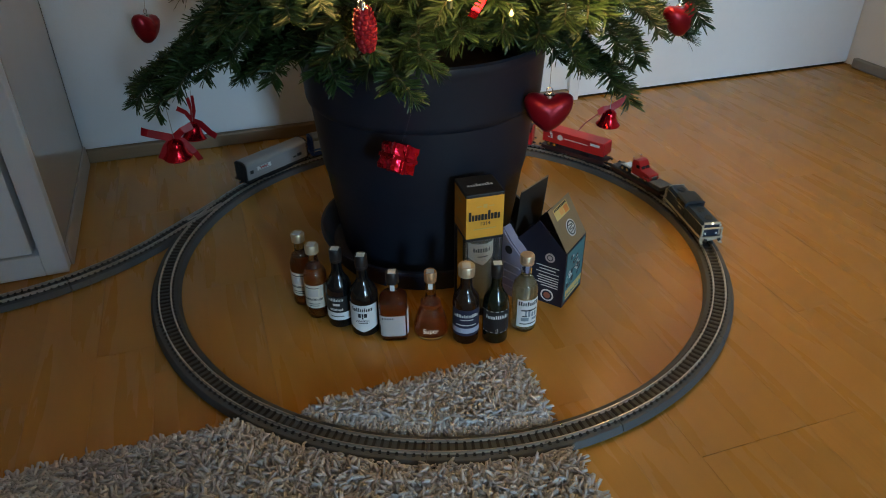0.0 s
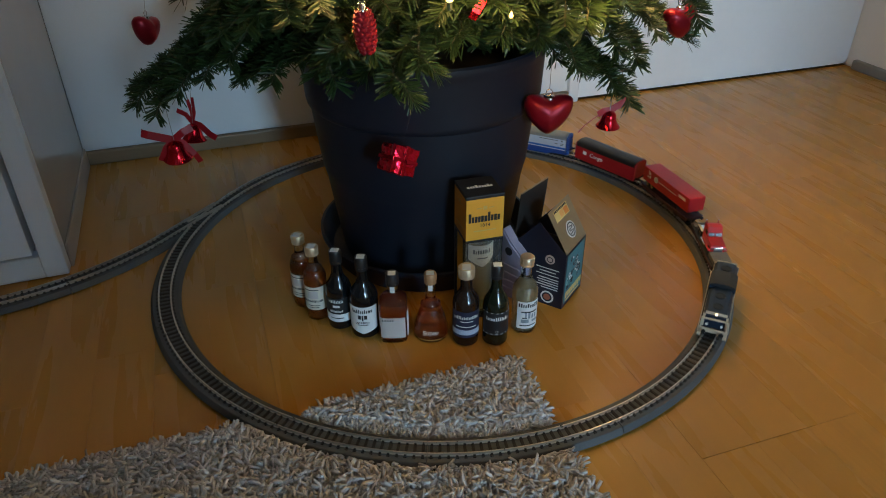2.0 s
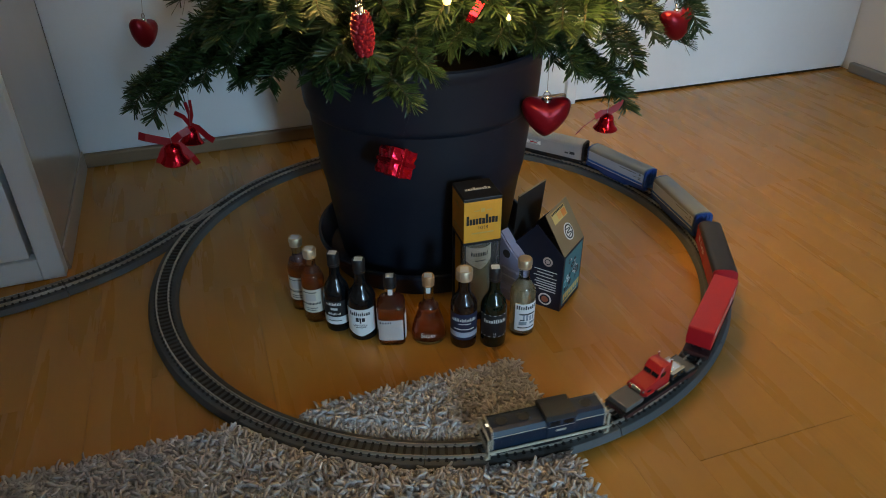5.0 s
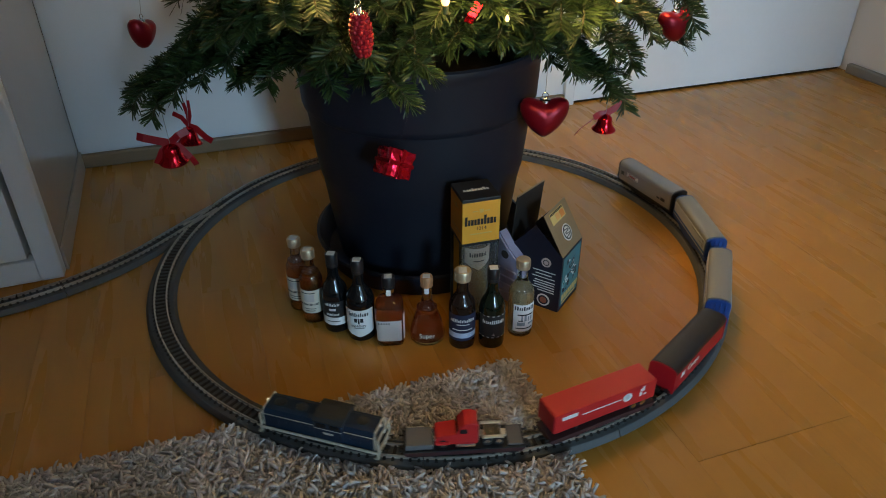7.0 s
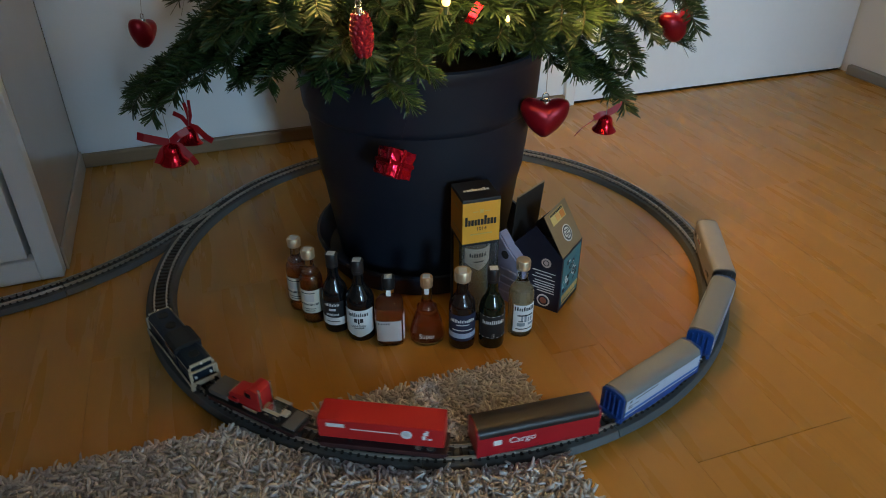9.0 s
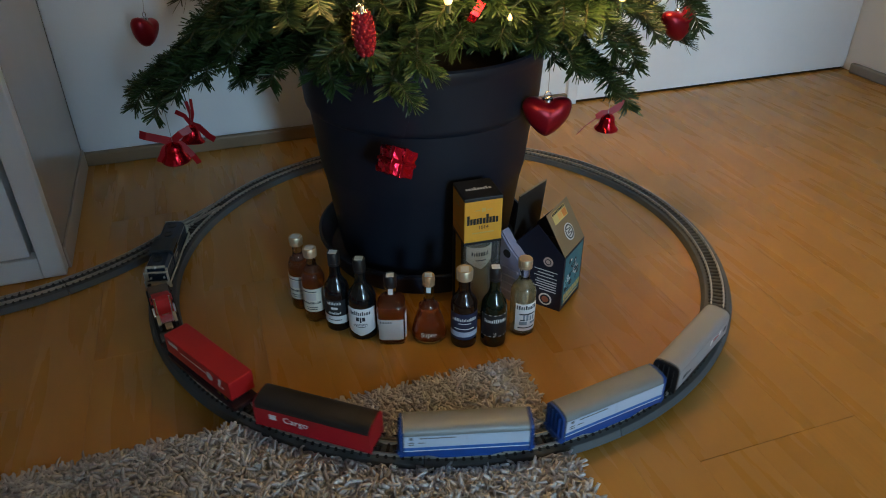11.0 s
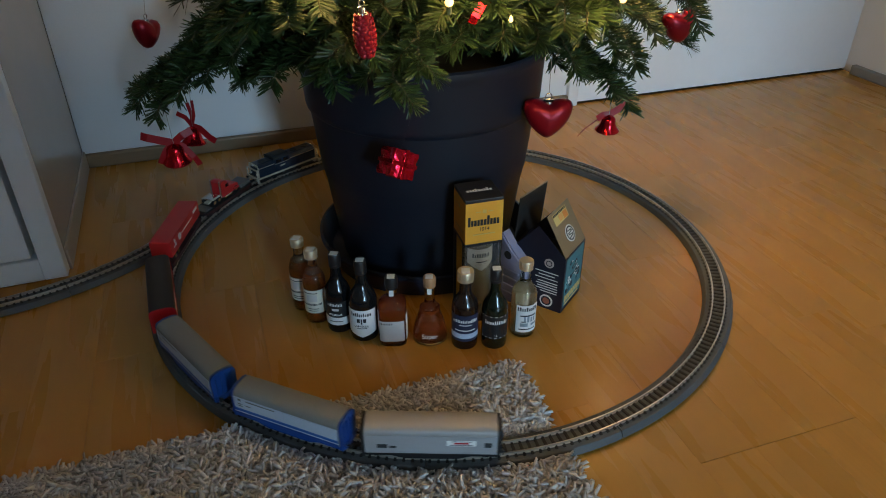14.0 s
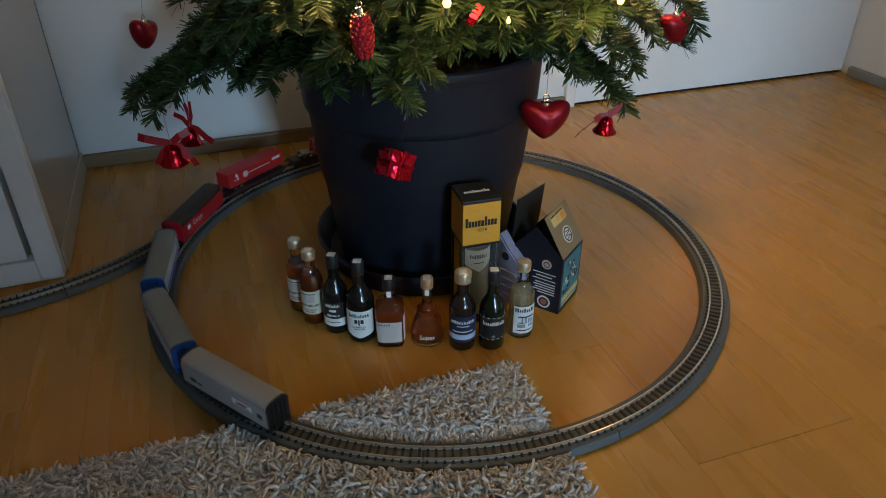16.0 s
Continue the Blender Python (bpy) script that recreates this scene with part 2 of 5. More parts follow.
def build_pot():
    pot = thing("plant_pot", pose(PX, PY, 0.008), "large dark blue-grey plastic plant pot holding the tree", "pot")
    body = [(0.108, 0.0), (0.114, 0.004), (0.1225, 0.062), (0.1292, 0.114), (0.1304, 0.117), (0.1322, 0.126), (0.1332, 0.129), (0.1378, 0.172),
            (0.1412, 0.205), (0.1416, 0.209), (0.1455, 0.213), (0.1466, 0.219), (0.1492, 0.268), (0.1512, 0.274), (0.1530, 0.279), (0.1528, 0.284), (0.1500, 0.286), (0.1460, 0.281), (0.137, 0.222)]
    part("body", lathe(bmesh.new(), body, 72), POT, pot, smooth=True)
    part("soil", lathe(bmesh.new(), [(0.1368, 0.230), (0.09, 0.234), (0.0, 0.238)], 40), SOIL, pot, "dark potting soil", smooth=True)
    sau = thing("saucer", pose(PX, PY, 0.0), "dark blue-grey plastic saucer under the pot", "saucer")
    prof = [(0.125, 0.0), (0.132, 0.003), (0.1405, 0.030), (0.1455, 0.033), (0.1455, 0.037), (0.1420, 0.038), (0.1380, 0.033), (0.130, 0.0075), (0.0, 0.0075)]
    part("dish", lathe(bmesh.new(), prof, 72), POT, sau, smooth=True)


build_pot()

# ---- the railway ----
RC, ZT = 0.362, 0.0115      # radius, height of the rails' tops
RX, RY = 0.0003, 0.0028     # the ring's centre


def lift(y):
    """How far the rug holds the track up."""
    k = min(1.0, max(0.0, (0.12 - y) / 0.42))
    return 0.0030 * k * k * (3 - 2 * k)


def arc_points(cx, cy, r, a0, a1, n):
    return [(cx + r * math.cos(radians(a0 + (a1 - a0) * i / n)), cy + r * math.sin(radians(a0 + (a1 - a0) * i / n))) for i in range(n + 1)]


def strip(bm, pts, prof):
    """Sweeps a flat profile of (sideways, height) along a plan line; ends closed."""
    rings, n = [], len(pts)
    for k, p in enumerate(pts):
        a, b = Vector(pts[max(k - 1, 0)]), Vector(pts[min(k + 1, n - 1)])
        d = (b - a).normalized()
        s = Vector((d.y, -d.x))
        rings.append([bm.verts.new((p[0] + s.x * o, p[1] + s.y * o, z + lift(p[1]))) for o, z in prof])
    for a, b in zip(rings, rings[1:]):
        for i in range(len(prof)):
            j = (i + 1) % len(prof)
            bm.faces.new((a[i], b[i], b[j], a[j]))
    bm.faces.new(rings[0])
    bm.faces.new(rings[-1][::-1])
    bmesh.ops.recalc_face_normals(bm, faces=bm.faces)
    return bm


GA = 0.0071                 # half the gauge
BEDP = [(-0.0182, 0.0), (-0.0180, 0.0012), (-0.0150, 0.0068), (-0.0141, 0.0072), (0.0141, 0.0072), (0.0150, 0.0068), (0.0180, 0.0012), (0.0182, 0.0)]
RAILP = [(-0.0011, 0.0078), (-0.0011, 0.0083), (-0.0004, 0.0087), (-0.0004, 0.0104), (-0.0006, 0.0106), (-0.0006, 0.0115), (0.0006, 0.0115), (0.0006, 0.0106), (0.0004, 0.0104), (0.0004, 0.0087), (0.0011, 0.0083), (0.0011, 0.0078)]
SL = None


def shift(pts, o):
    out = []
    for k, p in enumerate(pts):
        a, b = Vector(pts[max(k - 1, 0)]), Vector(pts[min(k + 1, len(pts) - 1)])
        d = (b - a).normalized()
        out.append((p[0] + d.y * o, p[1] - d.x * o))
    return out


def track(pts, label, skip=None):
    """A piece of track with bed, two rails and sleepers along a plan line of close points."""
    global SL
    t = thing("model_track", pose(0, 0, 0), label, "model railway track", "pieces of the track")
    part("track_bed", strip(bmesh.new(), pts, BEDP), BED, t)
    for o in (-GA, GA):
        part("rail", strip(bmesh.new(), shift(pts, o), RAILP), RAIL, t, "worn nickel rail")
    if SL is None:
        SL = bpy.data.meshes.new("sleeper")
        bm = box(bmesh.new(), -0.0015, 0.0015, -0.0105, 0.0105, 0.005, 0.0080, 0.0003)
        for s in (-1, 1):
            box(bm, -0.0011, 0.0011, s * GA - 0.0020, s * GA + 0.0020, 0.0079, 0.0088)
        bm.to_mesh(SL)
        bm.free()
        SL.materials.append(SLEEP)
    acc, nxt = 0.0, 0.0035
    for a, b in zip(pts, pts[1:]):
        seg = math.dist(a, b)
        while nxt <= acc + seg:
            k = (nxt - acc) / seg
            x, y = a[0] + (b[0] - a[0]) * k, a[1] + (b[1] - a[1]) * k
            if skip is None or not skip(x, y):
                ob = new("sleeper", SL)
                ob.parent = t
                ob.matrix_local = pose(x, y, lift(y), 0, 0, math.degrees(math.atan2(b[1] - a[1], b[0] - a[0])))
            nxt += 0.0079
        acc += seg
    return t


def build_railway():
    for k in range(12):
        a = 267.6 + 30 * k
        track(arc_points(RX, RY, RC, a + 0.06, a + 29.94, 30), "curved grey-bedded model railway track with dark sleepers")
    # the branch line off the points
    s = radians(152)
    p0, h = Vector((RX + RC * math.cos(s), RY + RC * math.sin(s))), Vector((-math.sin(s), math.cos(s)))
    near = lambda x, y: math.hypot(x - RX, y - RY) < RC + 0.0165
    p1 = p0 + h * 0.160
    pts = [tuple(p0 + h * 0.160 * (0.30 + 0.70 * i / 20)) for i in range(21)]
    t = track(pts, "straight branch of the points in grey-bedded track", near)
    part("frog", box(bmesh.new(), -0.010, 0.012, -0.0016, 0.0016, 0.0088, 0.0104, 0.0004, pose(*(p0 + h * 0.098), 0, 0, 0, math.degrees(s) + 84)), RAIL, t, "worn brass points frog")
    rgt = Vector((h.y, -h.x))
    c = p1 + rgt * 0.36
    a0 = math.degrees(math.atan2(-rgt.y, -rgt.x))
    track(arc_points(c.x, c.y, 0.36, a0, a0 - 22, 22), "curved branch track running past the cabinet")
    pts = arc_points(c.x, c.y, 0.36, a0 - 22.1, a0 - 44, 22)
    track(pts, "curved branch track running past the cabinet")
    e, d = Vector(pts[-1]), (Vector(pts[-1]) - Vector(pts[-2])).normalized()
    track([tuple(e + d * (0.001 + 0.0115 * i)) for i in range(21)], "straight branch track beside the cabinet")


build_railway()


# ---- the rug ----
def build_rug():
    u1, v1, w, d = -0.001, -0.251, 0.95, 0.75
    rug = thing("shag_rug", ROOMM @ pose(u1, v1, 0), "light grey-beige long-pile shag rug lying under the track", "rug")
    part("backing", box(bmesh.new(), -w, 0, -d, 0, 0.0, 0.003, 0.001), RUGBACK, rug)
    rng = np.random.default_rng(5)
    n = 66000
    xs, ys = -w * rng.random(n) ** 1.35, -d * rng.random(n) ** 1.9
    inv = (ROOMM @ pose(u1, v1, 0))
    verts, faces = [], []
    for x, y in zip(xs, ys):
        g = inv @ Vector((x, y, 0))
        dist = abs(math.hypot(g.x - RX, g.y - RY) - RC)
        low = dist < 0.030
        if dist < 0.0170:
            continue
        if x < -0.6 and rng.random() < 0.4:
            continue
        ln = rng.uniform(0.010, 0.0195) * (0.62 if low else 1.0)
        a = rng.uniform(0, 2 * math.pi)
        lean = rng.uniform(0.35, 1.5)
        if low:
            lean = rng.uniform(0.3, 0.75)
            out = 1 if math.hypot(g.x - RX, g.y - RY) > RC else -1
            gr = math.atan2(g.y - RY, g.x - RX) + (0 if out > 0 else math.pi)
            a = gr - radians(ROOM) + rng.normal(0, 0.7)
        dx, dy = math.cos(a), math.sin(a)
        sx, sy = -dy, dx
        wd = rng.uniform(0.0013, 0.0020)
        curl = rng.normal(0, 1.1)
        k = len(verts)
        px, py, pz = x, y, 0.002
        el = 1.45
        for i in range(4):
            ww = wd * (0.85, 1.0, 1.1, 0.95)[i]
            th = ww * 1.1
            verts += [(px + sx * ww, py + sy * ww, pz), (px - sx * ww, py - sy * ww, pz), (px - dx * th, py - dy * th, pz + th)]
            st = ln / 3
            px += (dx * math.cos(el) + sx * curl * 0.25 * i) * st
            py += (dy * math.cos(el) + sy * curl * 0.25 * i) * st
            pz = max(0.0015, pz + math.sin(el) * st)
            el -= lean * 0.8
        for i in range(3):
            b = k + 3 * i
            faces += [(b, b + 1, b + 4, b + 3), (b + 1, b + 2, b + 5, b + 4), (b + 2, b, b + 3, b + 5)]
        faces.append((k + 9, k + 10, k + 11))
    pile = arrays("shag", verts, faces, PILE, rug)
    pile.data.shade_smooth()
    tagged(pile, kind="stuff")


build_rug()

# ---- the train ----
BLUE = mat("loco_ocean_blue", (0.006, 0.021, 0.046), 0.36, var=0.12, scale=80, bump=0.03)
BEIGE = mat("loco_beige", (0.52, 0.47, 0.37), 0.5, var=0.12, scale=120)
LGREY = mat("loco_dark_grey_roof", (0.022, 0.027, 0.030), 0.55, var=0.15, scale=100)
BLACK = mat("wagon_black", (0.012, 0.012, 0.013), 0.55, var=0.2, scale=200)
RUST = mat("wagon_frame_brown", (0.05, 0.016, 0.018), 0.55, var=0.2, scale=150)
RED = mat("bright_red_plastic", (0.52, 0.018, 0.020), 0.38, var=0.08, scale=60, bump=0.02)
CARGO = mat("traffic_red_plastic", (0.42, 0.010, 0.018), 0.4, var=0.08, scale=60, bump=0.02)
TARP = mat("black_brown_tarpaulin", (0.018, 0.016, 0.016), 0.42, var=0.25, scale=60, bump=0.12, fine=350)
SILV = mat("silver_hood", (0.36, 0.35, 0.34), 0.46, metal=0.25, var=0.06, scale=70, bump=0.03)
SEAM = mat("panel_seam_grey", (0.42, 0.47, 0.55), 0.5)
SIDEG = mat("light_grey_side", (0.32, 0.315, 0.32), 0.5, var=0.06, scale=70)
HOODG = mat("grey_hood", (0.25, 0.26, 0.255), 0.45, metal=0.25, var=0.06, scale=70, bump=0.03)
PALE = mat("pale_blue_white_panel", (0.47, 0.54, 0.64), 0.45, var=0.05, scale=90)
BANDB = mat("band_blue", (0.02, 0.12, 0.42), 0.42, var=0.08)
ENDB = mat("end_wall_blue", (0.010, 0.060, 0.26), 0.45, var=0.12)
WHITE = mat("white_print", (0.80, 0.80, 0.78), 0.5, var=0.04)
CHROME = mat("chrome_plastic", (0.75, 0.75, 0.76), 0.2, metal=1.0, var=0.06)
GLASSD = mat("dark_cab_glass", (0.01, 0.012, 0.015), 0.08, var=0.05)
RUBBER = mat("tyre_rubber", (0.015, 0.015, 0.016), 0.8)
GREYLOAD = mat("grey_deck_plate", (0.12, 0.12, 0.118), 0.6, var=0.12, scale=90)
HEADL = mat("warm_headlight", (0.9, 0.85, 0.7), 0.3, emit=(1.0, 0.86, 0.62), power=2.0)
TRAIN = []


def wheelsets(w, xs):
    for x in xs:
        bm = cyl(bmesh.new(), (x, -0.0078, 0.0055), (x, 0.0078, 0.0055), 0.0011, 8)
        for s in (-1, 1):
            m = pose(x, s * 0.0076, 0.0055, 90 * s)
            lathe(bm, [(0.0062, -0.0012), (0.0062, -0.0006), (0.0054, -0.0004), (0.0052, 0.0012), (0.0046, 0.0013), (0.0044, 0.0006), (0.0016, 0.0006), (0.0012, 0.0012)], 20, m)
        part("wheelset", bm, BLACK, w, smooth=True)


def couplers(w, L):
    for s in (-1, 1):
        bm = box(bmesh.new(), s * L / 2 - 0.002, s * (L / 2 + 0.0045), -0.0018, 0.0018, 0.0052, 0.0072) if s > 0 else box(bmesh.new(), -L / 2 - 0.0045, -L / 2 + 0.002, -0.0018, 0.0018, 0.0052, 0.0072)
        part("coupler", bm, BLACK, w)
        for y in (-0.0103, 0.0103):
            bm = cyl(bmesh.new(), (s * L / 2, y, 0.0115), (s * (L / 2 + 0.0032), y, 0.0115), 0.0009, 8)
            cyl(bm, (s * (L / 2 + 0.0032), y, 0.0115), (s * (L / 2 + 0.0040), y, 0.0115), 0.0026, 12)
            part("buffer", bm, BLACK, w)


def underframe(w, L, z0, z1, material, bogie=True):
    bm = box(bmesh.new(), -L / 2, L / 2, -0.0135, 0.0135, z0, z1, 0.0005)
    for s in (-1, 1):
        box(bm, -L / 2 + 0.002, L / 2 - 0.002, s * 0.0135 - 0.0008, s * 0.0135 + 0.0008, z0 - 0.0012, z1, 0.0)
    part("underframe", bm, material, w)
    xs = []
    for c in (-0.32 * L, 0.32 * L):
        bm = bmesh.new()
        for s in (-1, 1):
            box(bm, c - 0.0145, c + 0.0145, s * 0.0112 - 0.0010, s * 0.0112 + 0.0010, 0.0038, 0.0078, 0.0005)
            for o in (-0.0095, 0.0095):
                box(bm, c + o - 0.0022, c + o + 0.0022, s * 0.0118 - 0.0014, s * 0.0118 + 0.0014, 0.0035, 0.0072, 0.0006)
        box(bm, c - 0.003, c + 0.003, -0.0105, 0.0105, 0.0050, z0 + 0.001)
        part("bogie", bm, BLACK, w)
        xs += [c - 0.0095, c + 0.0095]
    wheelsets(w, xs)
    couplers(w, L)


def prism(bm, x0, x1, prof):
    """A body of one cross-section (y, z) from x0 to x1."""
    a = [bm.verts.new((x0, y, z)) for y, z in prof]
    b = [bm.verts.new((x1, y, z)) for y, z in prof]
    n = len(prof)
    for i in range(n):
        bm.faces.new((a[i], a[(i + 1) % n], b[(i + 1) % n], b[i]))
    bm.faces.new(a[::-1])
    bm.faces.new(b)
    bmesh.ops.recalc_face_normals(bm, faces=bm.faces)
    return bm


def bars(w, side, rows, material, y):
    """Small printed bars (x, z, length, height) on a side wall."""
    for x, z, l, h in rows:
        part("print_bar", box(bmesh.new(), x - l / 2, x + l / 2, side * y - 0.00015, side * y + 0.00015, z - h / 2, z + h / 2), material, w)


def add_train(ob, a, b, L, size=(1, 1, 1)):
    ob.scale = Vector(size) * S
    TRAIN.append((ob, (a + b) / 2, L))


def build_loco():
    L = 0.124
    w = thing("locomotive", pose(0, 0, 0), "dark blue model diesel engine with beige railings and grey cab roof", "model locomotive")
    part("frame", box(bmesh.new(), -L / 2, L / 2, -0.0165, 0.0165, 0.0105, 0.0135, 0.0005), BLACK, w)
    for s in (-1, 1):
        part("side_sill", box(bmesh.new(), -L / 2, L / 2, s * 0.0169 - 0.0006, s * 0.0169 + 0.0006, 0.0116, 0.0146), BEIGE, w, "beige sill stripe")
    # front at -x runs first along the ring; the long hood is there
    hood = [(-0.0145, 0.0135), (0.0145, 0.0135), (0.0145, 0.0305), (0.0112, 0.0348), (0.0070, 0.0360), (-0.0070, 0.0360), (-0.0112, 0.0348), (-0.0145, 0.0305)]
    hood1 = part("hood", prism(bmesh.new(), -0.058, -0.004, hood), BLUE, w)
    hood2 = part("hood", prism(bmesh.new(), 0.026, 0.057, hood), BLUE, w)
    for h, xs in ((hood1, np.linspace(-0.053, -0.012, 6)), (hood2, np.linspace(0.031, 0.052, 3))):
        for x in xs:
            for s in (-1, 1):
                part("louvre", box(bmesh.new(), x - 0.0028, x + 0.0028, s * 0.0146 - 0.0002, s * 0.0146 + 0.0002, 0.018, 0.027, 0.0001), BLUE, h)
    for h, x in ((hood1, -0.045), (hood1, -0.022), (hood2, 0.042)):
        part("fan_grille", lathe(bmesh.new(), [(0.0062, 0.0360), (0.0062, 0.0370), (0.0052, 0.0370), (0.0050, 0.0364), (0.0, 0.0364)], 20, Matrix.Translation((x, 0, 0))), LGREY, h, smooth=True)
    for h, x0, x1 in ((hood1, -0.0575, -0.0045), (hood2, 0.0265, 0.0565)):
        for s in (-1, 1):
            part("hood_line", box(bmesh.new(), x0, x1, s * 0.0146 - 0.0003, s * 0.0146 + 0.0002, 0.0296, 0.0304), BEIGE, h, "thin beige line along the hood")
    cab = part("cab", box(bmesh.new(), -0.004, 0.026, -0.0157, 0.0157, 0.0135, 0.0375, 0.0012), BLUE, w)
    part("cab_roof", prism(bmesh.new(), -0.0046, 0.0266, [(-0.0160, 0.0370), (0.0160, 0.0370), (0.0158, 0.0381), (0.0125, 0.0405), (0.007, 0.0416), (-0.007, 0.0416), (-0.0125, 0.0405), (-0.0158, 0.0381)]), LGREY, cab, "dark grey cab roof")
    for s in (-1, 1):
        for x in (0.004, 0.018):
            part("cab_window", box(bmesh.new(), x - 0.0052, x + 0.0052, s * 0.0158 - 0.0003, s * 0.0158 + 0.0003, 0.0302, 0.0358, 0.0002), GLASSD, cab)
        part("cab_trim", box(bmesh.new(), -0.003, 0.025, s * 0.0159 - 0.0002, s * 0.0159 + 0.0002, 0.0282, 0.0288), BEIGE, cab)
        part("number_bar", box(bmesh.new(), 0.006, 0.016, s * 0.0159 - 0.0002, s * 0.0159 + 0.0002, 0.022, 0.0245), BEIGE, cab)
    for e in (-1, 1):
        for s in (-0.008, 0.008):
            part("cab_front_window", box(bmesh.new(), *((-0.0044, -0.0039) if e < 0 else (0.0259, 0.0264)), s - 0.005, s + 0.005, 0.0362, 0.0372), GLASSD, cab)
    # beige end rails
    for e in (-1, 1):
        x = e * 0.0615
        bm = bmesh.new()
        for y in (-0.0148, 0.0148):
            box(bm, x - 0.0010, x + 0.0010, y - 0.0011, y + 0.0011, 0.0135, 0.0280, 0.0003)
            box(bm, x - 0.0035, x + 0.0010, y - 0.0022, y + 0.0022, 0.0040, 0.0060)
            box(bm, x - 0.0010, x + 0.0010, y - 0.0022, y + 0.0022, 0.0040, 0.0130)
        box(bm, x - 0.0010, x + 0.0010, -0.0159, 0.0159, 0.0272, 0.0292, 0.0003)
        part("end_railing", bm, BEIGE, w, "beige end railing")
        part("buffer_beam", box(bmesh.new(), x - 0.001, x + 0.001, -0.0160, 0.0160, 0.0085, 0.0140, 0.0004), BEIGE, w)
        bm = bmesh.new()
        xx = e * 0.0578
        for y in (-0.0132, 0.0132):
            box(bm, xx - 0.0007, xx + 0.0007, y - 0.0014, y + 0.0014, 0.0140, 0.0322)
        box(bm, xx - 0.0007, xx + 0.0007, -0.0125, 0.0125, 0.0328, 0.0362)
        part("hood_end_frame", bm, BEIGE, w)
        for y, z in ((-0.0085, 0.018), (0.0085, 0.018), (0.0, 0.0345)):
            lamp = part("headlight", lathe(bmesh.new(), [(0.0016, 0), (0.0016, 0.0012), (0.0, 0.0016)], 12, pose(e * 0.0584, y, z, 0, 90 * e)), HEADL if (e < 0 and z > 0.03) else WHITE, w)
    for c in (-0.036, 0.036):
        bm = box(bmesh.new(), c - 0.017, c + 0.017, -0.0128, 0.0128, 0.0035, 0.0100, 0.001)
        part("bogie", bm, BLACK, w)
    part("fuel_tank", box(bmesh.new(), -0.015, 0.015, -0.014, 0.014, 0.003, 0.0105, 0.001), BLACK, w)
    wheelsets(w, (-0.046, -0.026, 0.026, 0.046))
    couplers(w, L + 0.002)
    add_train(w, -1.5, 18.1, L, (0.97, 0.93, 0.92))


def truck_wheel(parent, x, y, z, r=0.0046):
    tyre = part("tyre", lathe(bmesh.new(), [(r * 0.6, -0.0016), (r, -0.0013), (r, 0.0013), (r * 0.6, 0.0016)], 20, pose(x, y, z, 90)), RUBBER, parent, smooth=True)
    part("rim", lathe(bmesh.new(), [(r * 0.6, -0.0018), (r * 0.5, -0.0012), (r * 0.5, 0.0012), (r * 0.6, 0.0018)], 16, pose(x, y, z, 90)), CHROME, tyre)


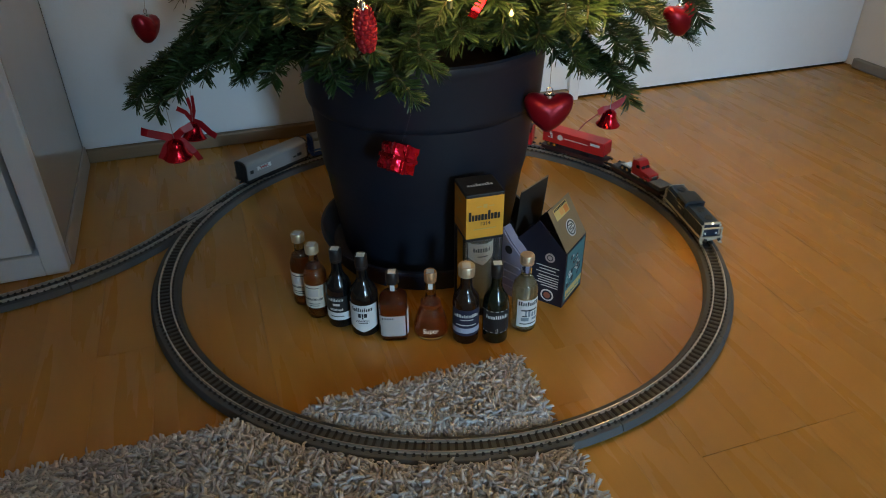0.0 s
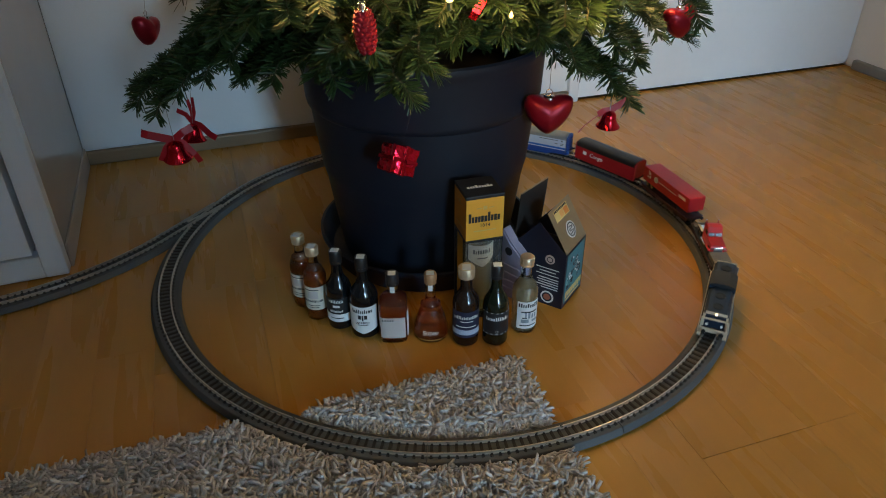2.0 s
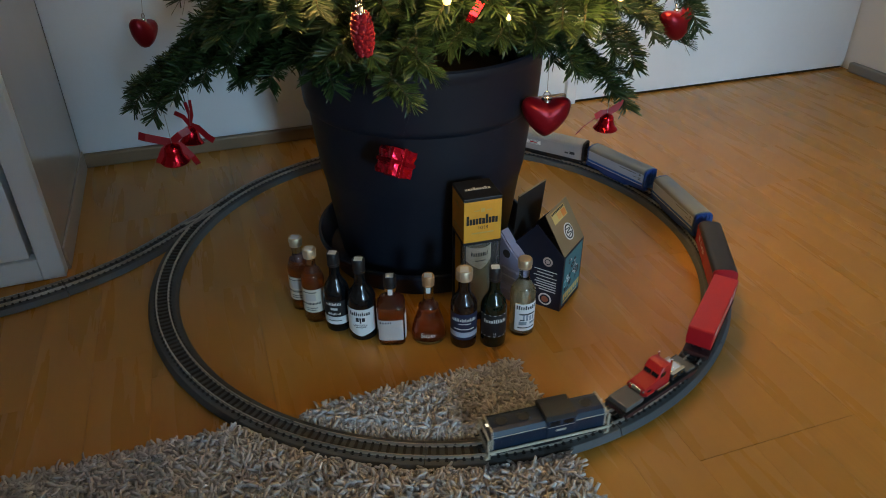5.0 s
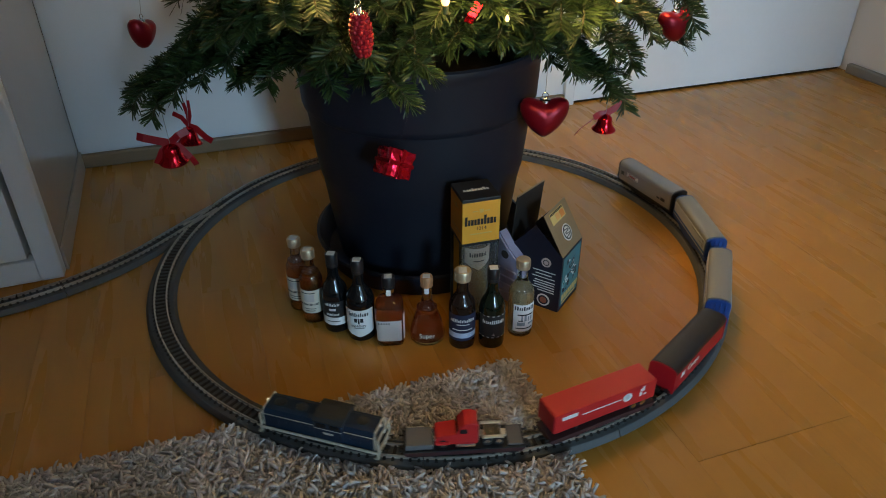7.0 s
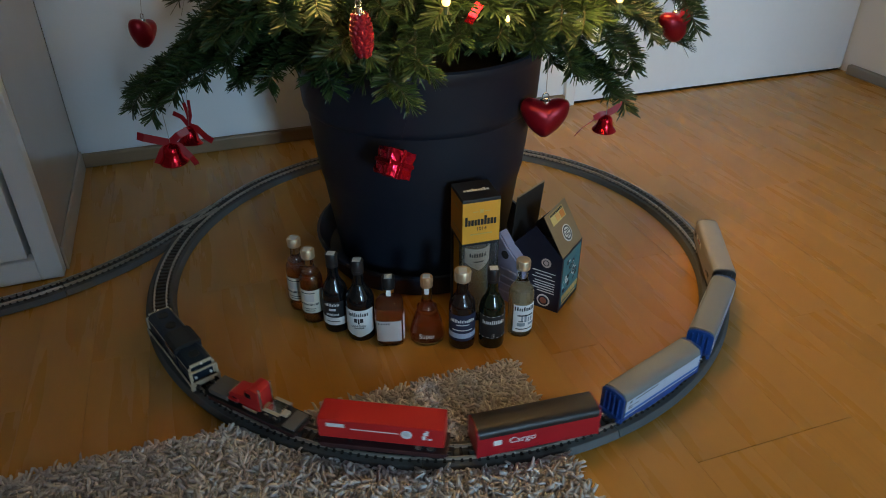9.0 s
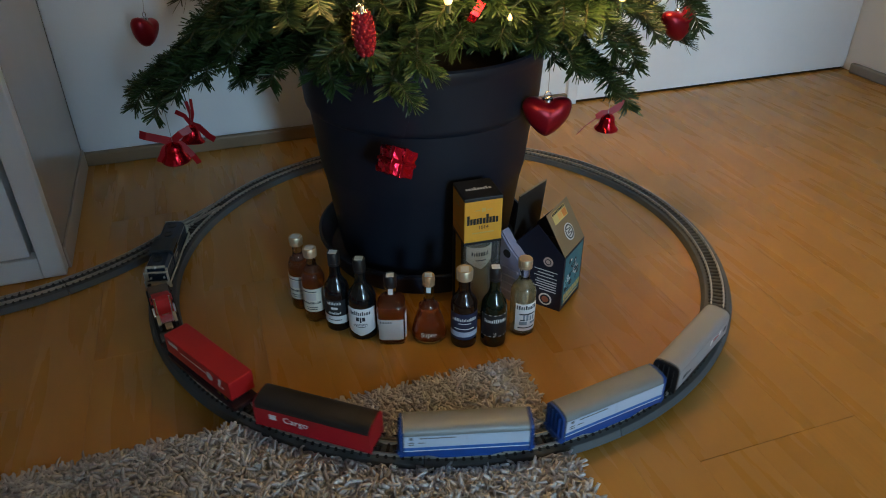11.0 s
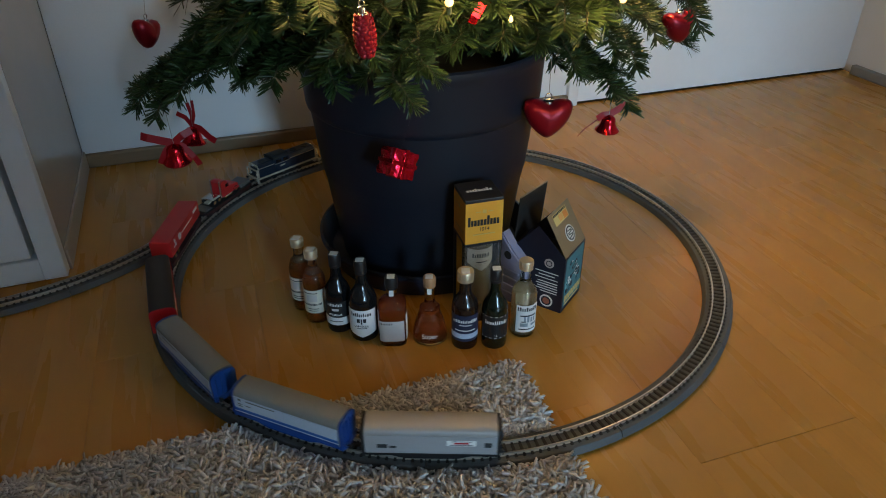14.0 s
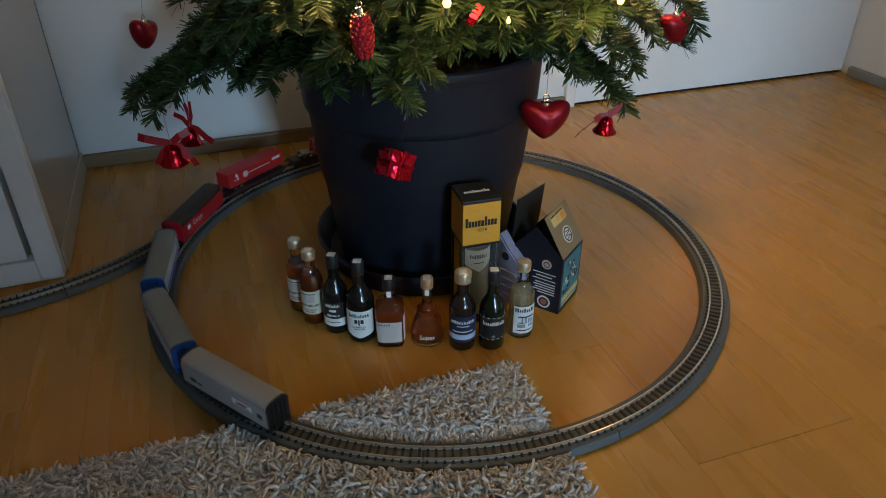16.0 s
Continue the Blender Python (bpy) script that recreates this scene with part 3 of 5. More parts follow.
def build_flat_truck():
    L = 0.112
    w = thing("flat_wagon", pose(0, 0, 0), "dark brown model flat wagon carrying a toy lorry tractor", "model wagon", "wagons of the train")
    underframe(w, L, 0.0085, 0.0125, RUST)
    part("deck", box(bmesh.new(), -L / 2, L / 2, -0.0150, 0.0150, 0.0122, 0.0135, 0.0003), BLACK, w)
    part("load_plate", box(bmesh.new(), -0.054, -0.029, -0.0125, 0.0125, 0.0136, 0.0195, 0.0008), GREYLOAD, w, "grey load box at the front")
    part("rear_plate", box(bmesh.new(), 0.040, 0.054, -0.0125, 0.0125, 0.0136, 0.0155, 0.0006), GREYLOAD, w)
    # the tractor: its parts hang on one cab body
    prof = [(-0.027, 0.0165), (0.012, 0.0165), (0.012, 0.0395), (0.006, 0.0415), (-0.0005, 0.0410), (-0.006, 0.0335), (-0.0075, 0.0290), (-0.0255, 0.0265), (-0.027, 0.0245)]
    bm = bmesh.new()
    hw = 0.0105
    a = [bm.verts.new((x, -hw, z)) for x, z in prof]
    b = [bm.verts.new((x, hw, z)) for x, z in prof]
    for i in range(len(prof)):
        j = (i + 1) % len(prof)
        bm.faces.new((a[i], a[j], b[j], b[i]))
    bm.faces.new(a[::-1])
    bm.faces.new(b)
    bmesh.ops.recalc_face_normals(bm, faces=bm.faces)
    bmesh.ops.bevel(bm, geom=list(bm.edges), offset=0.0007, segments=1, affect="EDGES")
    cabp = part("lorry_cab", bm, RED, w, "bright red bonneted lorry cab")
    part("grille", box(bmesh.new(), -0.0283, -0.0268, -0.0062, 0.0062, 0.0172, 0.0245, 0.0003), CHROME, cabp, "chrome grille")
    for s in (-1, 1):
        part("fender", box(bmesh.new(), -0.0265, -0.0140, s * 0.0112 - 0.0022, s * 0.0112 + 0.0022, 0.0185, 0.0215, 0.0009), RED, cabp)
        part("side_tank", box(bmesh.new(), -0.0085, 0.0100, s * 0.0118 - 0.0018, s * 0.0118 + 0.0018, 0.0150, 0.0185, 0.0010), CHROME, cabp, "chrome side tank")
        part("exhaust", cyl(bmesh.new(), (0.0130, s * 0.0085, 0.016), (0.0130, s * 0.0085, 0.0435), 0.0011, 10), CHROME, cabp)
        part("side_window", box(bmesh.new(), -0.0045, 0.0025, s * 0.0106 - 0.0003, s * 0.0106 + 0.0003, 0.0300, 0.0350), GLASSD, cabp)
        part("windscreen", box(bmesh.new(), -0.0004, 0.0004, s * 0.0048 - 0.0040, s * 0.0048 + 0.0040, -0.0022, 0.0022, 0.0, pose(-0.0068, 0, 0.0318, 0, 18)), GLASSD, cabp)
        part("headlamp", lathe(bmesh.new(), [(0.0016, 0), (0.0012, 0.001), (0, 0.0012)], 12, pose(-0.0268, s * 0.0088, 0.0225, 0, -90)), CHROME, cabp)
        truck_wheel(w, -0.0200, s * 0.0100, 0.0181)
        for x in (0.0210, 0.0315):
            truck_wheel(w, x, s * 0.0095, 0.0181)
    part("bumper", box(bmesh.new(), -0.0295, -0.0278, -0.0112, 0.0112, 0.0148, 0.0172, 0.0004), CHROME, cabp)
    part("chassis", box(bmesh.new(), 0.010, 0.039, -0.0040, 0.0040, 0.0170, 0.0200, 0.0004), BEIGE, w)
    part("fifth_wheel", box(bmesh.new(), 0.018, 0.034, -0.0078, 0.0078, 0.0218, 0.0234, 0.0006), CHROME, w, "chrome coupling plate with mudguards")
    for s in (-1, 1):
        part("mudguard", box(bmesh.new(), 0.0165, 0.036, s * 0.0095 - 0.0018, s * 0.0095 + 0.0018, 0.0226, 0.0236, 0.0003), BEIGE, w)
    add_train(w, 20.3, 38.4, L, (1, 0.93, 1))


def build_trailer():
    L = 0.121
    w = thing("flat_wagon", pose(0, 0, 0), "dark brown model flat wagon carrying a bright red box trailer", "model wagon", "wagons of the train")
    underframe(w, L, 0.0085, 0.0125, RUST)
    part("deck", box(bmesh.new(), -L / 2, L / 2, -0.0150, 0.0150, 0.0122, 0.0135, 0.0003), RUST, w)
    tr = part("trailer_body", box(bmesh.new(), -0.0580, 0.0575, -0.0148, 0.0148, 0.0215, 0.0450, 0.0010), RED, w, "bright red box trailer with white print")
    part("front_wall", box(bmesh.new(), -0.0590, -0.0580, -0.0140, 0.0140, 0.0222, 0.0442, 0.0004), CARGO, tr)
    for s in (-1, 1):
        bars(tr, s, [(-0.042, 0.0385, 0.017, 0.0046)], WHITE, 0.0149)
        bars(tr, s, [(-0.006, 0.0352, 0.044, 0.0012)], WHITE, 0.0149)
        part("print_roundel", lathe(bmesh.new(), [(0.0052, 0), (0.0052, 0.0003), (0.0030, 0.0003), (0.0030, 0.0)], 20, pose(0.0235, s * 0.0149, 0.0352, -90 * s)), WHITE, tr)
        bars(tr, s, [(0.0395, 0.0330, 0.0032, 0.0050), (0.0412, 0.0382, 0.0044, 0.0036), (0.0425, 0.0414, 0.0026, 0.0022), (0.0450, 0.0318, 0.0034, 0.0022)], WHITE, 0.0149)
        for x in (0.034, 0.045):
            truck_wheel(w, x, s * 0.0120, 0.0181)
        part("landing_leg", box(bmesh.new(), -0.032, -0.029, s * 0.010 - 0.0015, s * 0.010 + 0.0015, 0.0134, 0.0216), BLACK, w)
        part("chassis_rail", box(bmesh.new(), -0.056, 0.056, s * 0.006 - 0.0012, s * 0.006 + 0.0012, 0.0170, 0.0216), BLACK, w)
    add_train(w, 40.4, 61.2, L, (1, 0.92, 0.95))


def hood_profile(hw, z0, z1, z2, n=7):
    """Upright sides that turn into a rounded roof."""
    pts = [(-hw, z0), (hw, z0), (hw, z1)]
    for i in range(1, n):
        a = math.pi * i / n
        pts.append((hw * math.copysign(abs(math.cos(a)) ** 0.75, math.cos(a)), z1 + (z2 - z1) * math.sin(a) ** 0.8))
    pts.append((-hw, z1))
    return pts


def build_cargo():
    L = 0.121
    w = thing("covered_wagon", pose(0, 0, 0), "traffic-red covered model wagon with a black tarpaulin roof", "model wagon", "wagons of the train")
    underframe(w, L, 0.0075, 0.0100, BLACK)
    body = part("body", box(bmesh.new(), -L / 2 + 0.001, L / 2 - 0.001, -0.0160, 0.0160, 0.0070, 0.0318, 0.0008), CARGO, w)
    part("roof", prism(bmesh.new(), -L / 2 + 0.0015, L / 2 - 0.0015, hood_profile(0.0163, 0.0312, 0.0340, 0.0408, 9)), TARP, w, "black tarpaulin hood", smooth=True)
    for x in (-L / 2 + 0.0012, L / 2 - 0.0012):
        part("end_wall", prism(bmesh.new(), x - 0.0008, x + 0.0008, hood_profile(0.0166, 0.0072, 0.0335, 0.0400, 9)), CARGO, w)
    for s in (-1, 1):
        m = pose(-0.0165 if s < 0 else 0.0165, s * 0.0161, 0.0222, 90, 0, 0 if s < 0 else 180)
        letters("Cargo", 0.0105, WHITE, m, body)
        bars(body, s, [(-0.0405 if s < 0 else 0.0405, 0.0227, 0.0075, 0.0065)], WHITE, 0.0161)
        for x in np.linspace(-0.052, 0.052, 5):
            part("stanchion", box(bmesh.new(), x - 0.0005, x + 0.0005, s * 0.0161 - 0.0004, s * 0.0161 + 0.0004, 0.0078, 0.0125), CARGO, body)
    add_train(w, 62.8, 83.6, L, (1, 0.88, 0.95))


def build_hood(a, b, silver):
    L = 0.123
    w = thing("hood_wagon", pose(0, 0, 0), "bright silver model hood wagon with dark ends" if silver else "grey model hood wagon with pale blue sides and dark blue ends", "model wagon", "wagons of the train")
    underframe(w, L, 0.0070, 0.0095, BLACK if silver else ENDB)
    hl = L / 2 - (0.003 if silver else 0.006)
    hood = part("hood", prism(bmesh.new(), -hl, hl, hood_profile(0.0158, 0.0105, 0.0352, 0.0428, 11)), SILV if silver else HOODG, w, smooth=True)
    for e in (-1, 1):
        x = e * (hl + (0.0008 if silver else 0.0012))
        ew = part("end_wall", prism(bmesh.new(), min(x, x + e * 0.0022), max(x, x + e * 0.0022), hood_profile(0.0155, 0.0060, 0.0348, 0.0424, 11)), BLACK if silver else ENDB, w)
        for y in (-0.0095, -0.0032, 0.0032, 0.0095):
            part("end_rib", box(bmesh.new(), min(x, x + e * 0.0036), max(x, x + e * 0.0036), y - 0.0006, y + 0.0006, 0.0090, 0.0398 - abs(y) * 0.35), BLACK if silver else ENDB, ew)
    for s in (-1, 1):
        if silver:
            part("side_panel", box(bmesh.new(), -hl, hl, s * 0.0159 - 0.0003, s * 0.0159 + 0.0002, 0.0118, 0.0346), SIDEG, hood, "matt light grey side wall")
            bars(hood, s, [(0.027, 0.0255, 0.026, 0.0072)], WHITE, 0.0162)
            bars(hood, s, [(0.027, 0.0256, 0.013, 0.0022)], CARGO, 0.0164)
            bars(hood, s, [(0.027, 0.0280, 0.018, 0.0009), (0.027, 0.0232, 0.020, 0.0009)], GREYLOAD, 0.0164)
            bars(hood, s, [(-0.043, 0.0205, 0.0090, 0.0052), (-0.0335, 0.0195, 0.006, 0.0030), (0.0505, 0.0235, 0.0065, 0.0062)], LGREY, 0.0162)
        else:
            part("side_panel", box(bmesh.new(), -hl, hl, s * 0.0160 - 0.0004, s * 0.0160 + 0.0004, 0.0212, 0.0345), PALE, hood, "pale blue-white side panel")
            part("blue_band", box(bmesh.new(), -hl, hl, s * 0.0160 - 0.0004, s * 0.0160 + 0.0004, 0.0158, 0.0196), BANDB, hood, "blue band")
            part("white_line", box(bmesh.new(), -hl, hl, s * 0.0160 - 0.0003, s * 0.0160 + 0.0003, 0.0197, 0.0211), PALE, hood)
            part("white_line", box(bmesh.new(), -hl, hl, s * 0.0160 - 0.0003, s * 0.0160 + 0.0003, 0.0146, 0.0157), WHITE, hood)
            part("skirt_panel", box(bmesh.new(), -hl, hl, s * 0.0159 - 0.0003, s * 0.0159 + 0.0003, 0.0105, 0.0145), ENDB, hood, "dark blue lower side wall")
            bars(hood, s, [(-0.049, 0.0318, 0.0030, 0.0030), (-0.049, 0.0265, 0.0050, 0.0012), (-0.049, 0.0238, 0.0050, 0.0012), (-0.026, 0.0318, 0.032, 0.0011), (-0.040, 0.0258, 0.0060, 0.0010)], GREYLOAD, 0.0165)
            part("panel_seam", box(bmesh.new(), -0.0003, 0.0003, s * 0.0163 - 0.0003, s * 0.0163 + 0.0003, 0.0214, 0.0343), SEAM, hood)
    for s in (-1, 1):
        # fish-bellied frame beam, deepest in the middle
        beam = [(-hl, 0.0104), (-hl, 0.0072), (-hl * 0.62, 0.0066), (-hl * 0.40, 0.0022), (hl * 0.40, 0.0022), (hl * 0.62, 0.0066), (hl, 0.0072), (hl, 0.0104)]
        bm = bmesh.new()
        rows = [[bm.verts.new((x, s * y, z)) for x, z in beam] for y in (0.0138, 0.0148)]
        for k in range(len(beam)):
            n = (k + 1) % len(beam)
            bm.faces.new((rows[0][k], rows[0][n], rows[1][n], rows[1][k]))
        bm.faces.new(rows[0][::-1])
        bm.faces.new(rows[1])
        bmesh.ops.recalc_face_normals(bm, faces=bm.faces)
        part("frame_beam", bm, BLACK if silver else ENDB, w)
    for e in (-1, 1):
        part("buffer_plate", box(bmesh.new(), *sorted((e * (hl + 0.003), e * L / 2)), -0.0145, 0.0145, 0.0085, 0.0125, 0.0004), BLACK if silver else ENDB, w)
    add_train(w, a, b, L, (1.03, 0.87, 0.93))


build_loco()
build_flat_truck()
build_trailer()
build_cargo()
build_hood(85.6, 105.6, False)
build_hood(108.2, 128.6, False)
build_hood(129.9, 150.3, True)


# ---- bottles and packs in front of the pot ----
CLEAR = mat("clear_bottle_glass", (0.95, 0.96, 0.95), 0.03, var=0.01, bump=0.0, trans=1.0, ior=1.16, coat=1.0)
AMBER = mat("amber_whisky", (0.42, 0.115, 0.018), 0.05, var=0.03, bump=0.0, trans=0.72, ior=1.36)
ROSY = mat("copper_whisky", (0.52, 0.105, 0.024), 0.05, var=0.03, bump=0.0, trans=0.68, ior=1.36)
STRAW = mat("pale_straw_spirit", (0.78, 0.70, 0.44), 0.05, var=0.03, bump=0.0, trans=0.7, ior=1.36)
DARKG = mat("near_black_bottle_glass", (0.006, 0.007, 0.008), 0.06, var=0.05, bump=0.0, coat=0.3)
GREENG = mat("dark_green_bottle_glass", (0.006, 0.012, 0.007), 0.06, var=0.05, bump=0.0, coat=0.3)
BLUEG = mat("dark_brown_bottle_glass", (0.014, 0.008, 0.006), 0.06, var=0.05, bump=0.0, coat=0.3)
GOLDCAP = mat("pale_gold_screw_cap", (0.62, 0.50, 0.34), 0.42, metal=0.75, var=0.08, scale=150)
BLACKCAP = mat("black_screw_cap", (0.015, 0.015, 0.016), 0.35, var=0.1)
CORKCAP = mat("copper_brown_cap", (0.50, 0.28, 0.14), 0.4, metal=0.4, var=0.1)
CREAM = mat("cream_paper_label", (0.66, 0.60, 0.48), 0.7, var=0.06, scale=120)
WPAPER = mat("white_paper_label", (0.76, 0.76, 0.74), 0.65, var=0.04, scale=120)
GPAPER = mat("grey_paper_label", (0.52, 0.47, 0.44), 0.65, var=0.05, scale=120)
NAVYP = mat("navy_paper_label", (0.013, 0.018, 0.048), 0.6, var=0.08, scale=120)
BLKP = mat("black_paper_label", (0.012, 0.013, 0.014), 0.55, var=0.1, scale=120)
INK = mat("black_ink", (0.02, 0.02, 0.022), 0.6)
SEAL = mat("white_tax_seal", (0.70, 0.70, 0.68), 0.6, var=0.08, scale=200)
GOLDINK = mat("gold_ink", (0.55, 0.38, 0.12), 0.4, metal=0.4)
TEAL = mat("teal_print", (0.06, 0.20, 0.23), 0.6, var=0.15, scale=90)


def wrap(bm, r, z0, z1, a0, a1, off=0.0, n=12, square=0.0, point=0.0):
    """A thin sheet bent round a bottle, with thickness; point pulls the lower edge down in the middle."""
    inner, outer = [], []
    for i in range(n + 1):
        a = radians(a0 + (a1 - a0) * i / n)
        k = 1.0
        if square:
            e = 2 + square * 6
            k = 1 / ((abs(math.cos(a)) ** e + abs(math.sin(a)) ** e) ** (1 / e))
        zb = z0 - point * (1 - abs(2 * i / n - 1))
        for store, rr in ((inner, r + off), (outer, r + off + 0.00018)):
            store.append((bm.verts.new((rr * k * math.cos(a), rr * k * math.sin(a), zb)), bm.verts.new((rr * k * math.cos(a), rr * k * math.sin(a), z1))))
    for i in range(n):
        bm.faces.new((outer[i][0], outer[i + 1][0], outer[i + 1][1], outer[i][1]))
        bm.faces.new((inner[i + 1][0], inner[i][0], inner[i][1], inner[i + 1][1]))
        bm.faces.new((inner[i][0], inner[i + 1][0], outer[i + 1][0], outer[i][0]))
        bm.faces.new((outer[i][1], outer[i + 1][1], inner[i + 1][1], inner[i][1]))
    return bm


def bottle(x, y, turn, prof, glassm, capm, label, cap, liquid=None, fill=0.0, square=0.0, seal=True, tall_cap=False, flap=False, size=0.92):
    """A miniature bottle; its label side faces -y before the turn."""
    b = thing("miniature_bottle", pose(x, y - 0.007, 0, 0, 0, turn) @ Matrix.Diagonal((size, size, size * 1.06, 1)), label, "bottle", "miniature bottles before the pot")
    part("glass_body", lathe(bmesh.new(), prof, 32, None, square), glassm, b, smooth=True)
    if liquid:
        top = [(max(0.001, r - 0.0014), max(0.004, z)) for r, z in prof if z < fill]
        top.append((top[-1][0], fill))
        part("liquid", lathe(bmesh.new(), top + [(0.0, fill)], 28, None, square), liquid, b, smooth=True)
    r, z0, z1 = cap
    bm = lathe(bmesh.new(), [(r, z0), (r, z0 + 0.002), (r * 0.95, z0 + 0.0024), (r * 0.95, z0 + 0.0032), (r, z0 + 0.0036), (r, z1 - 0.001), (r * 0.93, z1), (0, z1)], 30)
    c = part("screw_cap", bm, capm, b, smooth=True)
    for i in range(24):
        a = 2 * math.pi * i / 24
        if not tall_cap:
            part("cap_rib", box(bmesh.new(), r - 0.0001, r + 0.00035, -0.0003, 0.0003, z0 + 0.004, z1 - 0.0012, 0, pose(0, 0, 0, 0, 0, math.degrees(a))), capm, c) if i % 2 == 0 else None
    if seal:
        s = part("tax_seal", box(bmesh.new(), -0.0050, 0.0050, -r * 0.72, r * 0.45, z1 + 0.0002, z1 + 0.0005), SEAL, b, "white paper seal strip")
        if flap:
            part("seal_flap", box(bmesh.new(), -0.0030, 0.0030, -r + 0.0009, -r + 0.0012, z0 - 0.009, z0 - 0.0005), SEAL, s)
    return b


def lines(b, r, rows, material, square=0.0):
    rng = random.Random(int(r * 1e6))
    for z, h, a0, a1 in rows:
        if h > 0.0024 and a1 - a0 > 40:
            # a word as a row of plain blocks
            bm, a = bmesh.new(), a0
            while a < a1 - 3:
                w = math.degrees(h * rng.uniform(0.22, 0.42) / r)
                top = rng.choice((0.5, 0.5, 0.2, 0.25)) * h
                wrap(bm, r, z - h / 2, z + top, a, a + w, 0.0004, 1, square)
                a += w + math.degrees(h * 0.20 / r)
            part("print_word", bm, material, b)
            continue
        part("print_bar", wrap(bmesh.new(), r, z - h / 2, z + h / 2, a0, a1, 0.0004, 6, square), material, b)


def round_prof(r, hs, h, rn=0.0062, base=0.002):
    """Straight sides to hs, round shoulder, neck to h."""
    k = (h - hs)
    return [(r * 0.80, 0.0), (r * 0.96, 0.0012), (r, 0.004), (r, hs), (r * 0.97, hs + k * 0.10), (r * 0.86, hs + k * 0.24), (r * 0.62, hs + k * 0.38), (rn * 1.15, hs + k * 0.50), (rn, hs + k * 0.62), (rn, h)]


def build_bottles():
    # two tall amber bottles with cream labels
    for x, y, t in ((-0.1700, -0.102, -14), (-0.1498, -0.1275, -8)):
        b = bottle(x, y, t, round_prof(0.0148, 0.058, 0.092), CLEAR, GOLDCAP, "small amber whisky bottle with a cream label", (0.0084, 0.0895, 0.1005), AMBER, 0.070)
        part("paper_label", wrap(bmesh.new(), 0.0148, 0.017, 0.050, 195, 345, 0.0002, 14), CREAM, b)
        lines(b, 0.0148, [(0.046, 0.0012, 225, 300), (0.030, 0.0030, 215, 320), (0.0235, 0.0009, 240, 300), (0.0205, 0.0009, 245, 295)], INK)
        part("print_picture", wrap(bmesh.new(), 0.0148, 0.034, 0.044, 245, 295, 0.0004, 6), GPAPER, b)
    # two dark bottles
    prof = round_prof(0.0165, 0.050, 0.094, 0.0066)
    b = bottle(-0.1203, -0.1435, -8, prof, DARKG, BLACKCAP, "small black whisky bottle with a black and white label", (0.0076, 0.088, 0.105), tall_cap=True)
    part("paper_label", wrap(bmesh.new(), 0.0165, 0.024, 0.046, 200, 340, 0.0002, 14), BLKP, b)
    part("paper_label", wrap(bmesh.new(), 0.0165, 0.0125, 0.0235, 200, 340, 0.0002, 14), WPAPER, b)
    lines(b, 0.0165, [(0.042, 0.0040, 235, 305), (0.0350, 0.0030, 255, 285), (0.028, 0.0030, 240, 300)], SEAL)
    lines(b, 0.0165, [(0.0180, 0.0010, 240, 300)], INK)
    b = bottle(-0.0899, -0.1586, -3, round_prof(0.0180, 0.050, 0.095, 0.0068), DARKG, BLACKCAP, "small black whisky bottle with a white pointed label", (0.0078, 0.089, 0.106), tall_cap=True)
    part("paper_label", wrap(bmesh.new(), 0.0180, 0.0135, 0.0460, 205, 335, 0.0002, 16, 0, 0.006), WPAPER, b)
    lines(b, 0.0180, [(0.0400, 0.0052, 228, 312), (0.0205, 0.0008, 250, 290)], INK)
    for a, w in ((258, 12), (282, 12), (270, 6)):
        part("print_mark", wrap(bmesh.new(), 0.0180, 0.0290 if w > 6 else 0.0268, 0.0345, a - w / 2, a + w / 2, 0.0004, 3), INK, b)
    letters("WHISKEY", 0.0042, INK, pose(0, -0.0186, 0.0238, 90), b)
    # rose-coloured apothecary bottle
    prof = [(0.0160, 0.0), (0.0185, 0.0012), (0.0192, 0.004), (0.0192, 0.050), (0.0180, 0.056), (0.0140, 0.061), (0.0085, 0.064), (0.0072, 0.067), (0.0072, 0.084)]
    b = bottle(-0.0557, -0.1675, 2, prof, CLEAR, BLACKCAP, "small copper-coloured whiskey bottle with a grey square label", (0.0085, 0.0795, 0.0955), ROSY, 0.056, 0.35, tall_cap=True, flap=True, size=0.86)
    part("paper_label", wrap(bmesh.new(), 0.0192, 0.009, 0.040, 222, 312, 0.0002, 14, 0.35), GPAPER, b)
    part("side_label", wrap(bmesh.new(), 0.0192, 0.009, 0.047, 320, 350, 0.0002, 8, 0.35), WPAPER, b)
    lines(b, 0.0192, [(0.0362, 0.0028, 250 + k * 9 - 20, 254 + k * 9 - 20) for k in range(5)], INK, 0.35)
    # low cone-shaped bottle
    prof = [(0.0215, 0.0), (0.0243, 0.0015), (0.0247, 0.005), (0.0236, 0.014), (0.0200, 0.027), (0.0154, 0.040), (0.0108, 0.050), (0.0080, 0.056), (0.0068, 0.062), (0.0066, 0.086)]
    b = bottle(-0.0132, -0.1636, 0, prof, CLEAR, CORKCAP, "small cone-shaped amber whisky bottle with a copper cap", (0.0082, 0.0800, 0.0945), ROSY, 0.048, flap=True, size=0.84)
    letters("Super", 0.0092, WPAPER, pose(0, -0.0240, 0.0160, 76), b)
    lines(b, 0.0246, [(0.0048, 0.0014, 235, 305)], GOLDINK)
    # navy label, pale gold cap
    b = bottle(0.0266, -0.1757, 0, round_prof(0.0165, 0.055, 0.090, 0.0070), BLUEG, GOLDCAP, "small dark whisky bottle with a navy label and gold cap", (0.0100, 0.0900, 0.1025))
